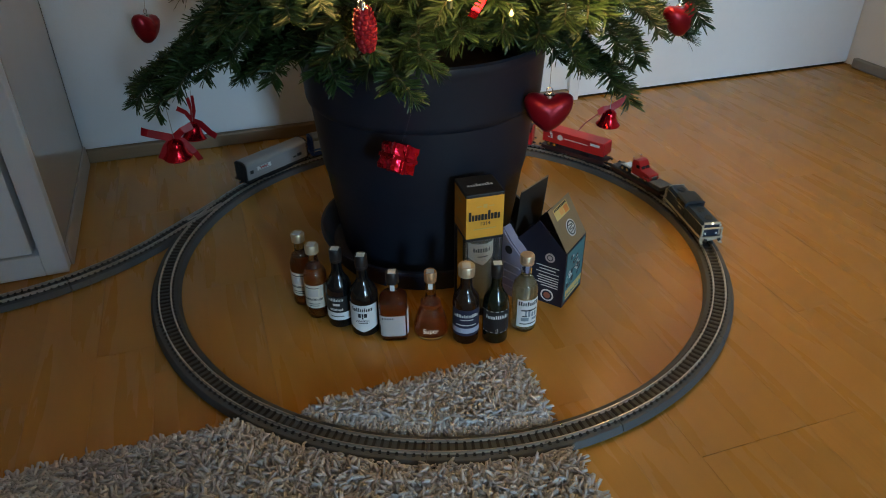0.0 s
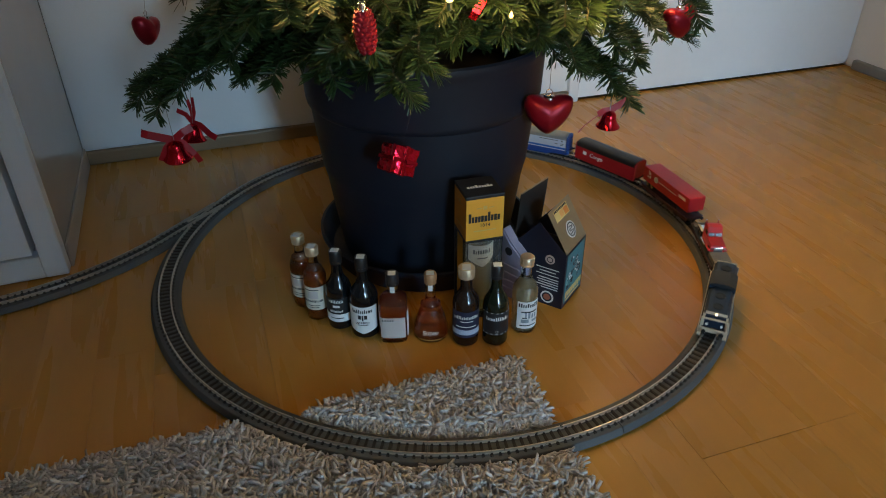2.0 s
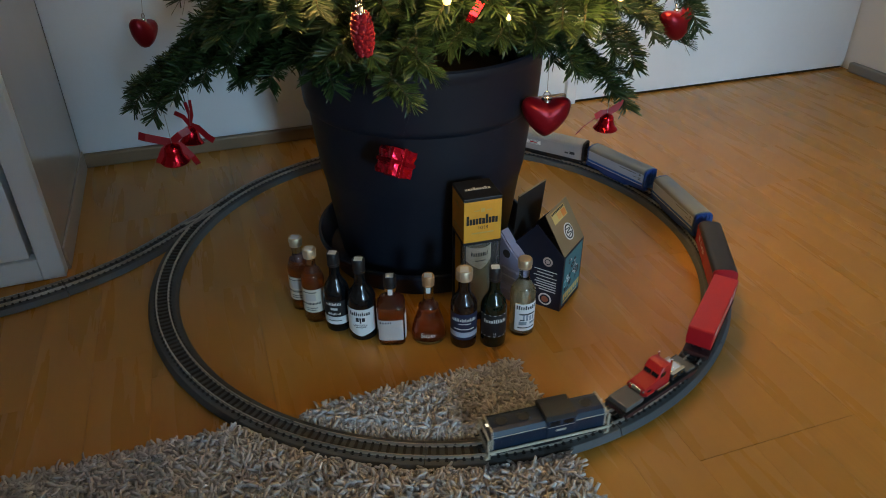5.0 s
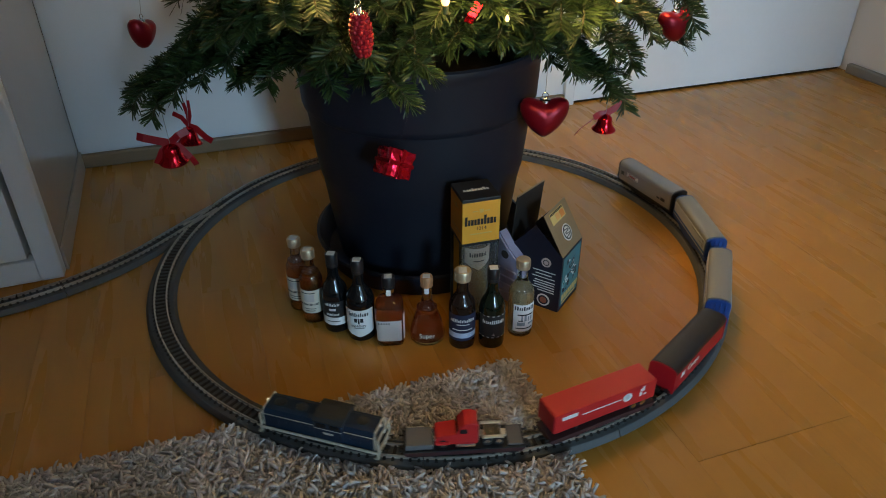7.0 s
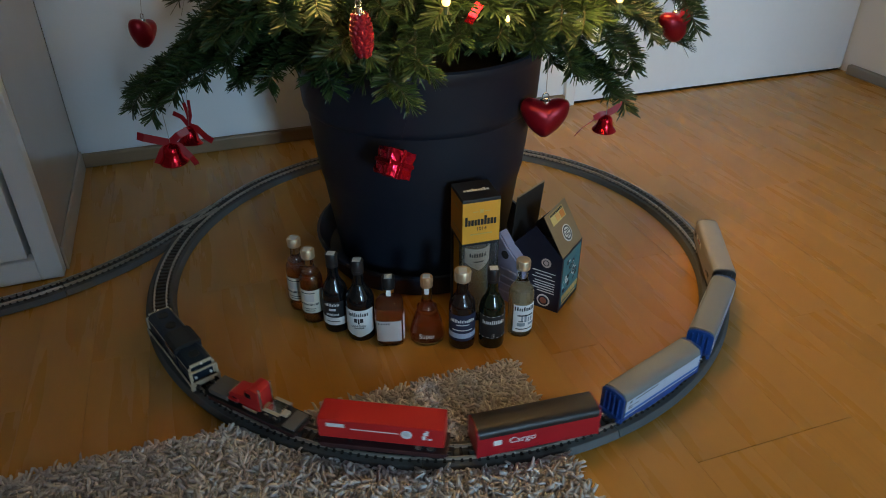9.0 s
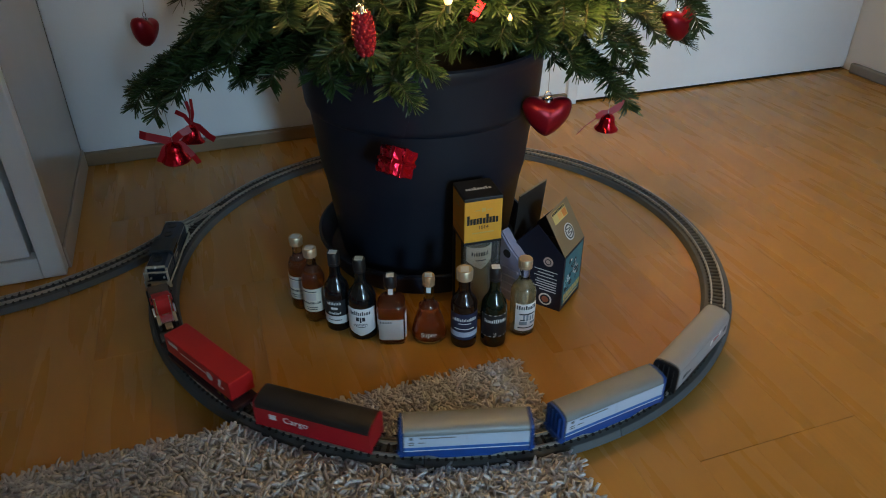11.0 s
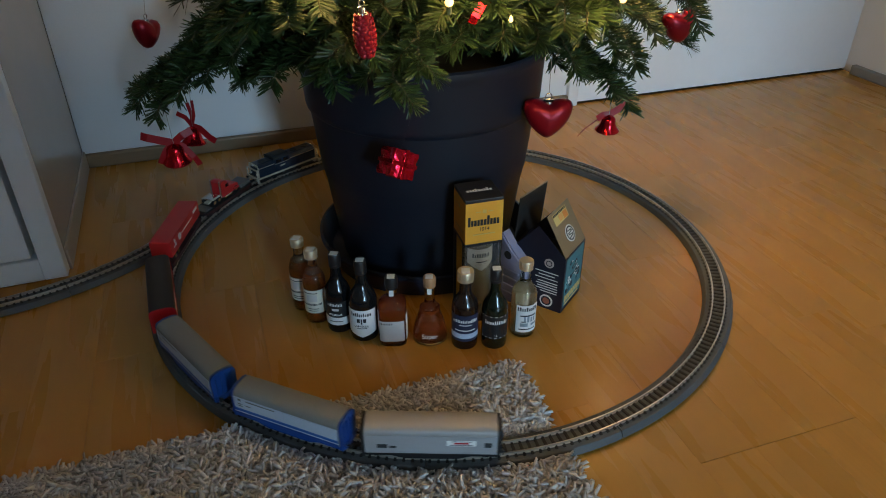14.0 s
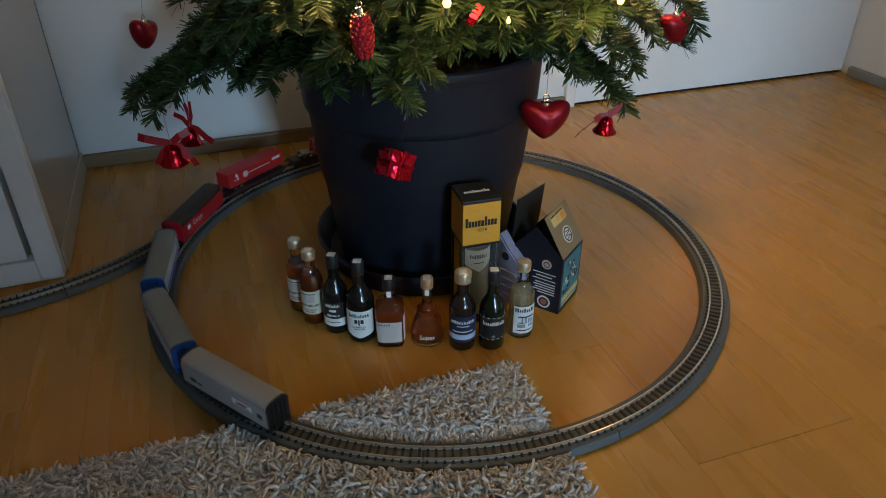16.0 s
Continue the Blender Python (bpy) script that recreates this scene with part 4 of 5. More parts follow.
    part("paper_label", wrap(bmesh.new(), 0.0165, 0.0135, 0.0500, 195, 345, 0.0002, 14), NAVYP, b)
    part("label_band", wrap(bmesh.new(), 0.0165, 0.0175, 0.0245, 197, 343, 0.0004, 14), mat("pale_blue_band", (0.42, 0.48, 0.60), 0.6), b)
    lines(b, 0.0165, [(0.0420, 0.0042, 215, 325), (0.0365, 0.0010, 245, 300), (0.0290, 0.0012, 225, 315), (0.0210, 0.0016, 215, 325)], SEAL)
    # dark green bottle
    b = bottle(0.0603, -0.1752, 3, round_prof(0.0162, 0.050, 0.094, 0.0066), GREENG, BLACKCAP, "small dark green whisky bottle with a black label", (0.0076, 0.088, 0.105), tall_cap=True)
    part("paper_label", wrap(bmesh.new(), 0.0162, 0.0165, 0.0480, 200, 340, 0.0002, 14), BLKP, b)
    lines(b, 0.0162, [(0.0395, 0.0050, 222, 322), (0.0475, 0.0006, 202, 338), (0.0175, 0.0006, 202, 338)], SEAL)
    letters("12", 0.0042, SEAL, pose(0, -0.0170, 0.0215, 90), b)
    # clear bottle with pale spirit
    b = bottle(0.0953, -0.1546, 16, round_prof(0.0160, 0.056, 0.092, 0.0066), CLEAR, GOLDCAP, "small clear bottle of pale spirit with a white picture label", (0.0086, 0.0905, 0.1020), STRAW, 0.064, seal=False)
    part("paper_label", wrap(bmesh.new(), 0.0160, 0.0090, 0.0475, 215, 325, 0.0002, 14), WPAPER, b)
    lines(b, 0.0160, [(0.0425, 0.0056, 222, 318)], INK)
    lines(b, 0.0160, [(0.0280, 0.0085, 252, 300), (0.0200, 0.0050, 235, 270), (0.0200, 0.0030, 285, 315)], mat("grey_blue_print", (0.25, 0.30, 0.33), 0.6, var=0.3, scale=300))
    lines(b, 0.0160, [(0.0330, 0.0018, 235, 312), (0.0135, 0.0014, 230, 310), (0.0245, 0.0014, 240, 262)], INK)


YELLOW = mat("yellow_carton", (0.66, 0.325, 0.030), 0.5, var=0.05, scale=80, bump=0.03)
BLKCARD = mat("black_carton", (0.012, 0.012, 0.013), 0.45, var=0.1, scale=90)
WINDOW = mat("clear_carton_window", (0.96, 0.97, 0.97), 0.02, var=0.02, bump=0.0, trans=0.97, ior=1.05)


def build_gift_box():
    h, s = 0.166, 0.022
    b = thing("whisky_carton", pose(0.042, -0.1215, 0, 0, 0, 15.8), "yellow and black whisky carton with a clear window", "carton")
    sleeve = part("sleeve", box(bmesh.new(), -s, s, -s, s, 0.110, h - 0.004, 0.0006), YELLOW, b, "yellow printed card sleeve")
    part("lid", box(bmesh.new(), -s - 0.0002, s + 0.0002, -s - 0.0002, s + 0.0002, h - 0.0042, h, 0.0008), BLKCARD, b, "black card lid")
    bm, rng, x = bmesh.new(), random.Random(6), -0.0145
    while x < 0.0135:
        wd = rng.uniform(0.0022, 0.0030)
        box(bm, x, x + wd, -0.003, rng.choice((0.0008, 0.0012, 0.0010, 0.0030)), h + 0.0001, h + 0.0003)
        x += wd + 0.0007
    part("lid_print", bm, SEAL, b)
    part("black_band", box(bmesh.new(), -s - 0.0003, s + 0.0003, -s - 0.0003, s + 0.0003, 0.1078, 0.1108), BLKCARD, b)
    for face in (0, -90):
        m = pose(0, 0, 0, 0, 0, face)
        y = -s - 0.0002
        for x0, x1, z0, z1, mm in ((-0.0190, 0.0190, 0.1335, 0.1450, BLKCARD), (-0.013, 0.013, 0.1215, 0.1228, GOLDINK), (-0.010, -0.004, 0.1500, 0.1510, GOLDINK), (0.004, 0.010, 0.1500, 0.1510, GOLDINK), (-0.0022, 0.0022, 0.1485, 0.1530, GOLDINK)):
            if mm is BLKCARD:
                if face == 0:
                    rng, x = random.Random(4), x0
                    bm = bmesh.new()
                    while x < x1 - 0.002:
                        wd = rng.uniform(0.0026, 0.0034)
                        box(bm, x, x + wd, y - 0.0003, y + 0.0001, z0, z1 if x == x0 else z0 + (z1 - z0) * rng.choice((0.62, 0.64, 0.66, 0.62, 1.0)))
                        x += wd + 0.0008
                    part("print_word", bm, BLKCARD, sleeve)
            else:
                part("print_bar", box(bmesh.new(), x0, x1, y - 0.0002, y + 0.0001, z0, z1, 0, m), mm, sleeve)
    letters("1014", 0.0062, BLKCARD, pose(0, -s - 0.0006, 0.1288, 90), sleeve)
    w = 0.0006
    for x in (-s, s - 0.0030):
        for y in (-s, s - 0.0030):
            part("corner_post", box(bmesh.new(), x, x + 0.0030, y, y + 0.0030, 0.004, 0.108, 0.0003), BLKCARD if y > 0 else WINDOW, b)
    part("window_pane", box(bmesh.new(), -s + 0.0031, s - 0.0031, -s, -s + w, 0.004, 0.1075), WINDOW, b)
    part("back_card", box(bmesh.new(), -s + 0.0031, s - 0.0031, s - w, s, 0.004, 0.1075), YELLOW, b)
    part("base", box(bmesh.new(), -s, s, -s, s, 0.0, 0.004, 0.0006), BLKCARD, b)
    inner = part("bottle_inside", lathe(bmesh.new(), [(0.014, 0.0045), (0.0175, 0.006), (0.0178, 0.099), (0.0165, 0.108), (0.0105, 0.118), (0.0080, 0.124), (0.0078, 0.155)], 30), CLEAR, b, smooth=True)
    part("liquid", lathe(bmesh.new(), [(0.0130, 0.0060), (0.0160, 0.008), (0.0162, 0.098), (0.0140, 0.106), (0, 0.106)], 28), STRAW, inner, smooth=True)
    part("paper_label", wrap(bmesh.new(), 0.0178, 0.080, 0.099, 212, 328, 0.0003, 14, 0, 0.010), CREAM, inner)
    lines(inner, 0.0178, [(0.0905, 0.0052, 235, 305), (0.0820, 0.0012, 250, 290)], INK)


NAVYC = mat("navy_printed_carton", (0.009, 0.011, 0.024), 0.5, var=0.15, scale=60)
KRAFT = mat("gold_brown_carton", (0.30, 0.215, 0.12), 0.45, metal=0.25, var=0.08, scale=60)
INSIDE = mat("dark_carton_inside", (0.016, 0.015, 0.014), 0.6, var=0.2)
LILAC = mat("pale_lilac_wrapper", (0.26, 0.26, 0.37), 0.45, var=0.12, scale=40, bump=0.3, fine=120)
ORANGE = mat("orange_print", (0.70, 0.24, 0.05), 0.6)
SAND = mat("sand_print", (0.66, 0.50, 0.18), 0.6, var=0.1)


def build_packs():
    # local x along the printed front, y away from it; origin at the front corner
    b = thing("coffee_pack", pose(0.1455, -0.129, 0, 0, 0, 57.5), "open navy gable carton with a gold-brown flap", "carton")
    W, D, H, t = 0.059, 0.066, 0.078, 0.0008
    part("front_wall", box(bmesh.new(), 0, W, 0, t, 0, H), NAVYC, b)
    part("back_wall", box(bmesh.new(), 0, W, D - t, D, 0, H), NAVYC, b)
    part("bottom", box(bmesh.new(), t, W - t, t, D - t, 0, t), NAVYC, b)
    for x in (0, W - t):
        bm = bmesh.new()
        prof = [(t, 0), (D - t, 0), (D - t, H), (0.037, H + 0.034), (t, H)]
        a = [bm.verts.new((x, y, z)) for y, z in prof]
        c = [bm.verts.new((x + t, y, z)) for y, z in prof]
        for i in range(5):
            bm.faces.new((a[i], a[(i + 1) % 5], c[(i + 1) % 5], c[i]))
        bm.faces.new(a[::-1])
        bm.faces.new(c)
        bmesh.ops.recalc_face_normals(bm, faces=bm.faces)
        side = part("side_wall", bm, NAVYC, b)
        if x == 0:
            m = pose(0, 0, 0, 0, 0, -90)
            for y, z, l, h in ((0.022, 0.053, 0.030, 0.0010), (0.022, 0.044, 0.030, 0.0010), (0.022, 0.0485, 0.021, 0.0012), (0.020, 0.039, 0.026, 0.0012), (0.021, 0.0355, 0.028, 0.0012), (0.020, 0.032, 0.026, 0.0012), (0.022, 0.0285, 0.030, 0.0012), (0.018, 0.025, 0.022, 0.0012)):
                part("print_bar", box(bmesh.new(), -0.0004, -0.0001, y - l / 2, y + l / 2, z - h / 2, z + h / 2), SEAL, side)
            part("print_roundel", lathe(bmesh.new(), [(0.0062, 0), (0.0062, 0.0004), (0, 0.0004)], 22, pose(0, 0.020, 0.066, 0, -90)), mat("beige_seal_print", (0.50, 0.40, 0.36), 0.6), side)
            part("print_roundel", lathe(bmesh.new(), [(0.0040, 0), (0.0040, 0.0006), (0.0030, 0.0006), (0.0030, 0)], 22, pose(0, 0.020, 0.066, 0, -90)), INK, side)
            for r0, mm in ((0.0085, SEAL), (0.0065, NAVYC), (0.0045, mat("rust_print", (0.35, 0.12, 0.07), 0.6))):
                part("print_arch", lathe(bmesh.new(), [(r0, 0), (r0, 0.0004 + (0.009 - r0) * 0.05), (0, 0.0004 + (0.009 - r0) * 0.05)], 24, pose(0, 0.020, 0.012, 0, -90)), mm, side)
    # printed picture on the front
    fw = part("picture_panel", box(bmesh.new(), 0.004, W - 0.004, -0.0005, -0.0001, 0.006, H - 0.003), TEAL, b, "teal and black picture print")
    rr = random.Random(8)
    for k in range(30):
        x, z = rr.uniform(0.008, W - 0.012), rr.uniform(0.026, H - 0.012)
        r = rr.uniform(0.002, 0.0052)
        mm = (INK, NAVYC, SEAL, TEAL, mat("light_teal_print", (0.22, 0.50, 0.52), 0.6))[k % 5] if k < 5 else rr.choice((INK, NAVYC, NAVYC, SEAL, TEAL))
        part("print_shape", lathe(bmesh.new(), [(r, 0), (r, 0.0003 + k * 0.00001), (r * 0.55, 0.0003 + k * 0.00001), (r * 0.55, 0)], 12, pose(x, -0.0004, z, 90) @ Matrix.Diagonal((1, rr.uniform(0.4, 1.8), 1, 1))), mm, fw)
    for k in range(8):
        x = 0.007 + k * 0.0062
        part("print_bar", box(bmesh.new(), x, x + 0.0042, -0.0009, -0.0004, 0.012 + (k % 2) * 0.001, 0.021, 0.0002), SAND, fw)
    part("print_bar", box(bmesh.new(), 0.008, W - 0.010, -0.0009, -0.0004, 0.0075, 0.0095), SAND, fw)
    # sloping flap, gold-brown outside, open at the ridge
    ang = math.degrees(math.atan2(0.047, 0.028))
    fm = pose(0, 0.0003, H + 0.0003, ang)
    flap = part("front_flap", box(bmesh.new(), 0.001, W - 0.001, 0, 0.055, -t / 2, t / 2, 0, fm), KRAFT, b, "gold-brown sloping flap")
    part("flap_sticker", lathe(bmesh.new(), [(0.0105, 0), (0.0105, 0.0003), (0, 0.0003)], 26, fm @ pose(W / 2 + 0.002, 0.020, t / 2 + 0.0002)), WPAPER, flap, "round white sticker")
    part("sticker_print", lathe(bmesh.new(), [(0.0090, 0), (0.0090, 0.0003), (0.0072, 0.0003), (0.0072, 0)], 26, fm @ pose(W / 2 + 0.002, 0.020, t / 2 + 0.0004)), INK, flap)
    for k in range(4):
        part("sticker_print", box(bmesh.new(), -0.005, 0.005, -0.0006, 0.0006, 0, 0.0003, 0, fm @ pose(W / 2 + 0.002, 0.016 + k * 0.0026, t / 2 + 0.0005, 0, 0, 8 * (-1) ** k)), INK, flap)
    tag = part("flap_label", box(bmesh.new(), 0.010, W - 0.014, 0.038, 0.052, t / 2 + 0.0002, t / 2 + 0.0006, 0, fm), SAND, flap, "sand and orange label")
    part("print_bar", box(bmesh.new(), W - 0.026, W - 0.016, 0.039, 0.0475, t / 2 + 0.0005, t / 2 + 0.0009, 0, fm), ORANGE, tag)
    part("print_bar", box(bmesh.new(), 0.022, W - 0.028, 0.040, 0.0475, t / 2 + 0.0005, t / 2 + 0.0009, 0, fm), mat("apricot_print", (0.72, 0.38, 0.12), 0.6), tag)
    for k in range(9):
        part("print_bar", box(bmesh.new(), 0.011 + k * 0.0037, 0.0135 + k * 0.0037, 0.0488, 0.0515, t / 2 + 0.0005, t / 2 + 0.0009, 0, fm), INK, tag)
    part("inner_bag", box(bmesh.new(), 0.006, W - 0.006, 0.010, D - 0.010, 0.001, 0.070, 0.004), INSIDE, b, "dark foil inner bag")
    c = thing("lilac_pouch", pose(0.140, -0.128, 0, 0, 0, 49.8) @ pose(-0.020, 0.040, 0, 0, 0, -4), "pale lilac wrapped pouch squeezed between carton and bottles", "pouch")
    fm = pose(-0.020, 0.040, 0, 0, 0, -4).inverted() @ pose(0, 0.068, 0.062, 95)
    flap = part("standing_flap", box(bmesh.new(), 0.0, 0.058, 0, 0.076, -t / 2, t / 2, 0, fm), INSIDE, c, "black standing flap")
    part("flap_edge", box(bmesh.new(), 0.0, 0.058, 0.0758, 0.0772, -t, t, 0, fm), KRAFT, flap)
    bm = bmesh.new()
    prof = [(0.0, 0.0), (0.034, 0.0), (0.034, 0.096), (0.020, 0.080), (0.0, 0.064)]
    a = [bm.verts.new((0.0, y, z)) for y, z in prof]
    e = [bm.verts.new((0.016, y, z)) for y, z in prof]
    for i in range(5):
        bm.faces.new((a[i], a[(i + 1) % 5], e[(i + 1) % 5], e[i]))
    bm.faces.new(a[::-1])
    bm.faces.new(e)
    bmesh.ops.recalc_face_normals(bm, faces=bm.faces)
    bmesh.ops.bevel(bm, geom=list(bm.edges), offset=0.002, segments=2, affect="EDGES")
    part("wrapper", bm, LILAC, c, smooth=True)
    part("print_roundel", lathe(bmesh.new(), [(0.0055, 0), (0.0055, 0.0004), (0, 0.0004)], 22, pose(0, 0.022, 0.068, 0, -90)), INK, c)
    for k in range(4):
        part("fold", box(bmesh.new(), -0.0015, 0.001, 0.004, 0.030, 0.012 + k * 0.011, 0.016 + k * 0.011, 0.0012), LILAC, c)


build_bottles()
build_gift_box()
build_packs()


# ---- the tree ----
NRNG = np.random.default_rng(11)
TREE = thing("christmas_tree", pose(PX, PY, 0.262), "fresh green Nordmann fir standing in the pot", "tree")
TREEM = TREE.matrix_world.copy()


def needles_along(path, verts, pitch, length, wide, rows):
    """Appends the corners of flat tapered needles set round a twig."""
    pts = np.array([tuple(p) for p in path])
    seg = np.linalg.norm(np.diff(pts, axis=0), axis=1)
    total = seg.sum()
    n = max(3, int(total / pitch)) * rows
    s = NRNG.random(n) * total
    cum = np.concatenate([[0], np.cumsum(seg)])
    k = np.clip(np.searchsorted(cum, s) - 1, 0, len(seg) - 1)
    f = ((s - cum[k]) / seg[k])[:, None]
    base = pts[k] * (1 - f) + pts[k + 1] * f
    d = (pts[k + 1] - pts[k]) / seg[k][:, None]
    up = np.array([0, 0, 1.0]) - d * d[:, 2:3]
    up /= np.maximum(1e-6, np.linalg.norm(up, axis=1))[:, None]
    side = np.cross(d, up)
    beta = np.where(NRNG.random(n) < 0.5, 0.0, math.pi) + NRNG.normal(0, 0.38, n)
    beta = np.where(NRNG.random(n) < 0.30, NRNG.uniform(0.4, 2.7, n), beta)
    alpha = NRNG.normal(1.16, 0.12, n) * np.where(s > total - length * 0.7, 0.70, 1.0)
    rad = side * np.cos(beta)[:, None] + up * np.abs(np.sin(beta))[:, None] * np.where(np.sin(beta) > -0.5, 1, -1)[:, None]
    dirn = d * np.cos(alpha)[:, None] + rad * np.sin(alpha)[:, None]
    ln = (length * NRNG.uniform(0.75, 1.12, n) * np.clip(0.55 + 0.6 * np.minimum(s, total - s + length) / length, 0.6, 1))[:, None]
    flat = np.cross(dirn, up + 0.3 * NRNG.normal(0, 1, (n, 3)))
    flat /= np.maximum(1e-6, np.linalg.norm(flat, axis=1))[:, None]
    w = wide / 2
    droop = np.array([0, 0, -0.06]) * ln
    a = base - flat * w * 0.7
    b = base + flat * w * 0.7
    c = base + dirn * ln * 0.88 + flat * w + droop * 0.5
    e = base + dirn * ln + droop
    g = base + dirn * ln * 0.88 - flat * w + droop * 0.5
    verts.append(np.stack([a, b, c, e, g], 1).reshape(-1, 3))


def bend(a, b, c, n):
    """A curve from a to c drawn towards b."""
    return [a * (1 - t) ** 2 + b * 2 * t * (1 - t) + c * t * t for t in (i / n for i in range(n + 1))]


def fir_branch(z0, tip, spread, step=0.020, pitch=0.0020, nl=0.0182, wide=0.0014, rows=8, bare=0.22):
    """A flat fan of twigs from the trunk to tip (world)."""
    a = Vector((PX, PY, z0))
    tip = Vector(tip)
    mid = (a + tip) / 2 + Vector((0, 0, 0.035 + 0.05 * NRNG.random()))
    path = [TREEM.inverted() @ p for p in bend(a, mid, tip, 10)]
    axis = sweep(bmesh.new(), path, 0.0048, 0.0012, 7)
    verts = []
    total = sum((p - q).length for p, q in zip(path, path[1:]))
    needles_along(path[int(10 * bare):], verts, pitch, nl, wide, rows)
    s, sgn = total * bare, 1
    while s < total * 0.97:
        t = s / total
        k = min(9, int(t * 10))
        p = path[k].lerp(path[k + 1], t * 10 - k)
        d = (path[k + 1] - path[k]).normalized()
        up = Vector((0, 0, 1)) - d * d.z
        up.normalize()
        sd = d.cross(up) * sgn
        ln = spread * (0.30 + 0.85 * math.sin(math.pi * min(1, 0.16 + 0.80 * t)) ** 1.0) * NRNG.uniform(0.75, 1.15)
        ln = min(ln, (total - s) * 0.9 + 0.03)
        way = (d * NRNG.uniform(0.62, 0.85) + sd * NRNG.uniform(0.55, 0.8) + up * NRNG.normal(0.02, 0.10)).normalized()
        end = p + way * ln + Vector((0, 0, -0.10 * ln))
        tw = bend(p, p + way * ln * 0.5 + up * 0.006, end, 5)
        sweep(axis, tw, 0.0018, 0.0008, 5)
        needles_along(tw, verts, pitch, nl, wide, rows)
        if ln > 0.055:
            for q, g in ((0.35, 1), (0.5, -1), (0.68, 1)):
                b0 = tw[int(q * 5)]
                wd = (end - p).normalized()
                s2 = wd.cross(up) * g
                l2 = ln * (1 - q) * NRNG.uniform(0.55, 0.85)
                e2 = b0 + (wd * 0.75 + s2 * 0.65 + up * NRNG.normal(0, 0.1)).normalized() * l2
                tw2 = bend(b0, (b0 + e2) / 2 + up * 0.003, e2, 3)
                sweep(axis, tw2, 0.0012, 0.0007, 4)
                needles_along(tw2, verts, pitch, nl * 0.92, wide, rows)
        s += step * NRNG.uniform(0.8, 1.2)
        sgn = -sgn
    br = part("branch", axis, TWIG, TREE)
    v = np.concatenate(verts)
    n = len(v) // 5
    me = bpy.data.meshes.new("needles")
    me.vertices.add(len(v))
    me.vertices.foreach_set("co", v.astype(np.float32).ravel())
    me.loops.add(len(v))
    me.loops.foreach_set("vertex_index", np.arange(len(v), dtype=np.int32))
    me.polygons.add(n)
    me.polygons.foreach_set("loop_start", np.arange(0, len(v), 5, dtype=np.int32))
    me.update()
    me.materials.append(NEEDLE)
    ob = new("needles", me)
    ob.parent = br
    tagged(ob, "glossy dark green fir needles", kind="stuff")
    return br


def build_tree():
    path = [Vector((0, 0, -0.02)), Vector((0.004, 0, 0.3)), Vector((-0.003, 0.004, 0.75)), Vector((0, 0, 1.25))]
    part("trunk", sweep(bmesh.new(), path, 0.022, 0.004, 14), BARK, TREE, smooth=True)
    # the low branches that hang over the pot
    low = [(0.40, (-0.362, 0.000, 0.236), 0.085), (0.37, (-0.318, -0.050, 0.240), 0.075), (0.41, (-0.290, 0.070, 0.284), 0.070),
           (0.36, (-0.250, 0.050, 0.238), 0.070), (0.38, (-0.190, -0.060, 0.272), 0.075), (0.38, (-0.125, -0.135, 0.296), 0.055),
           (0.38, (-0.046, -0.195, 0.300), 0.055), (0.40, (-0.020, -0.190, 0.322), 0.045), (0.41, (-0.085, -0.200, 0.340), 0.060),
           (0.41, (0.022, -0.170, 0.342), 0.040), (0.41, (0.068, -0.150, 0.336), 0.040), (0.40, (0.105, -0.100, 0.322), 0.045),
           (0.39, (0.160, -0.050, 0.270), 0.055), (0.38, (0.224, -0.005, 0.232), 0.075), (0.41, (0.228, -0.020, 0.285), 0.080),
           (0.42, (0.337, 0.140, 0.250), 0.060), (0.39, (0.275, 0.090, 0.285), 0.070), (0.43, (-0.235, -0.100, 0.340), 0.085),
           (0.44, (-0.160, -0.190, 0.368), 0.090), (0.45, (0.020, -0.235, 0.388), 0.085), (0.44, (0.150, -0.170, 0.360), 0.090),
           (0.45, (0.270, -0.050, 0.345), 0.090), (0.43, (-0.275, 0.050, 0.365), 0.075), (0.40, (0.090, -0.120, 0.350), 0.070), (0.40, (-0.110, -0.110, 0.345), 0.080),
           (0.36, (0.060, -0.050, 0.312), 0.060), (0.35, (0.095, 0.010, 0.300), 0.060), (0.35, (-0.030, -0.060, 0.312), 0.060), (0.35, (-0.110, 0.010, 0.300), 0.060), (0.36, (0.020, -0.075, 0.318), 0.060)]
    for z, tip, sp in low:
        fir_branch(z, tip, sp)
    # the low branches behind
    for k, a in enumerate((50, 78, 105, 132, 158)):
        r = 0.26 + 0.03 * (k % 2)
        fir_branch(0.38 + 0.02 * (k % 3), (PX + r * math.cos(radians(a)), PY + r * math.sin(radians(a)), 0.31), 0.08, 0.026, 0.0032)
    # the rest of the crown, above
    for w in range(9):
        z = 0.52 + w * 0.095
        r = 0.40 * (1 - w / 10.5) + 0.03
        m = 8 if w < 5 else 6
        for k in range(m):
            a = 2 * math.pi * (k + 0.5 * (w % 2)) / m + NRNG.normal(0, 0.12)
            if PY + r * math.sin(a) > 0.33:
                r2 = r * 0.75
            else:
                r2 = r
            fir_branch(z, (PX + r2 * math.cos(a), PY + r2 * math.sin(a), z - 0.02 + 0.05 * w / 9), 0.085 * (1 - w / 14), 0.034, 0.0050, 0.021, 0.0026, 2)


build_tree()

# ---- fairy lights ----
GLOW = mat("warm_bulb", (1.0, 0.8, 0.5), 0.3, emit=(1.0, 0.55, 0.16), power=3.2)
WIRE = mat("dark_green_wire", (0.012, 0.03, 0.015), 0.5)


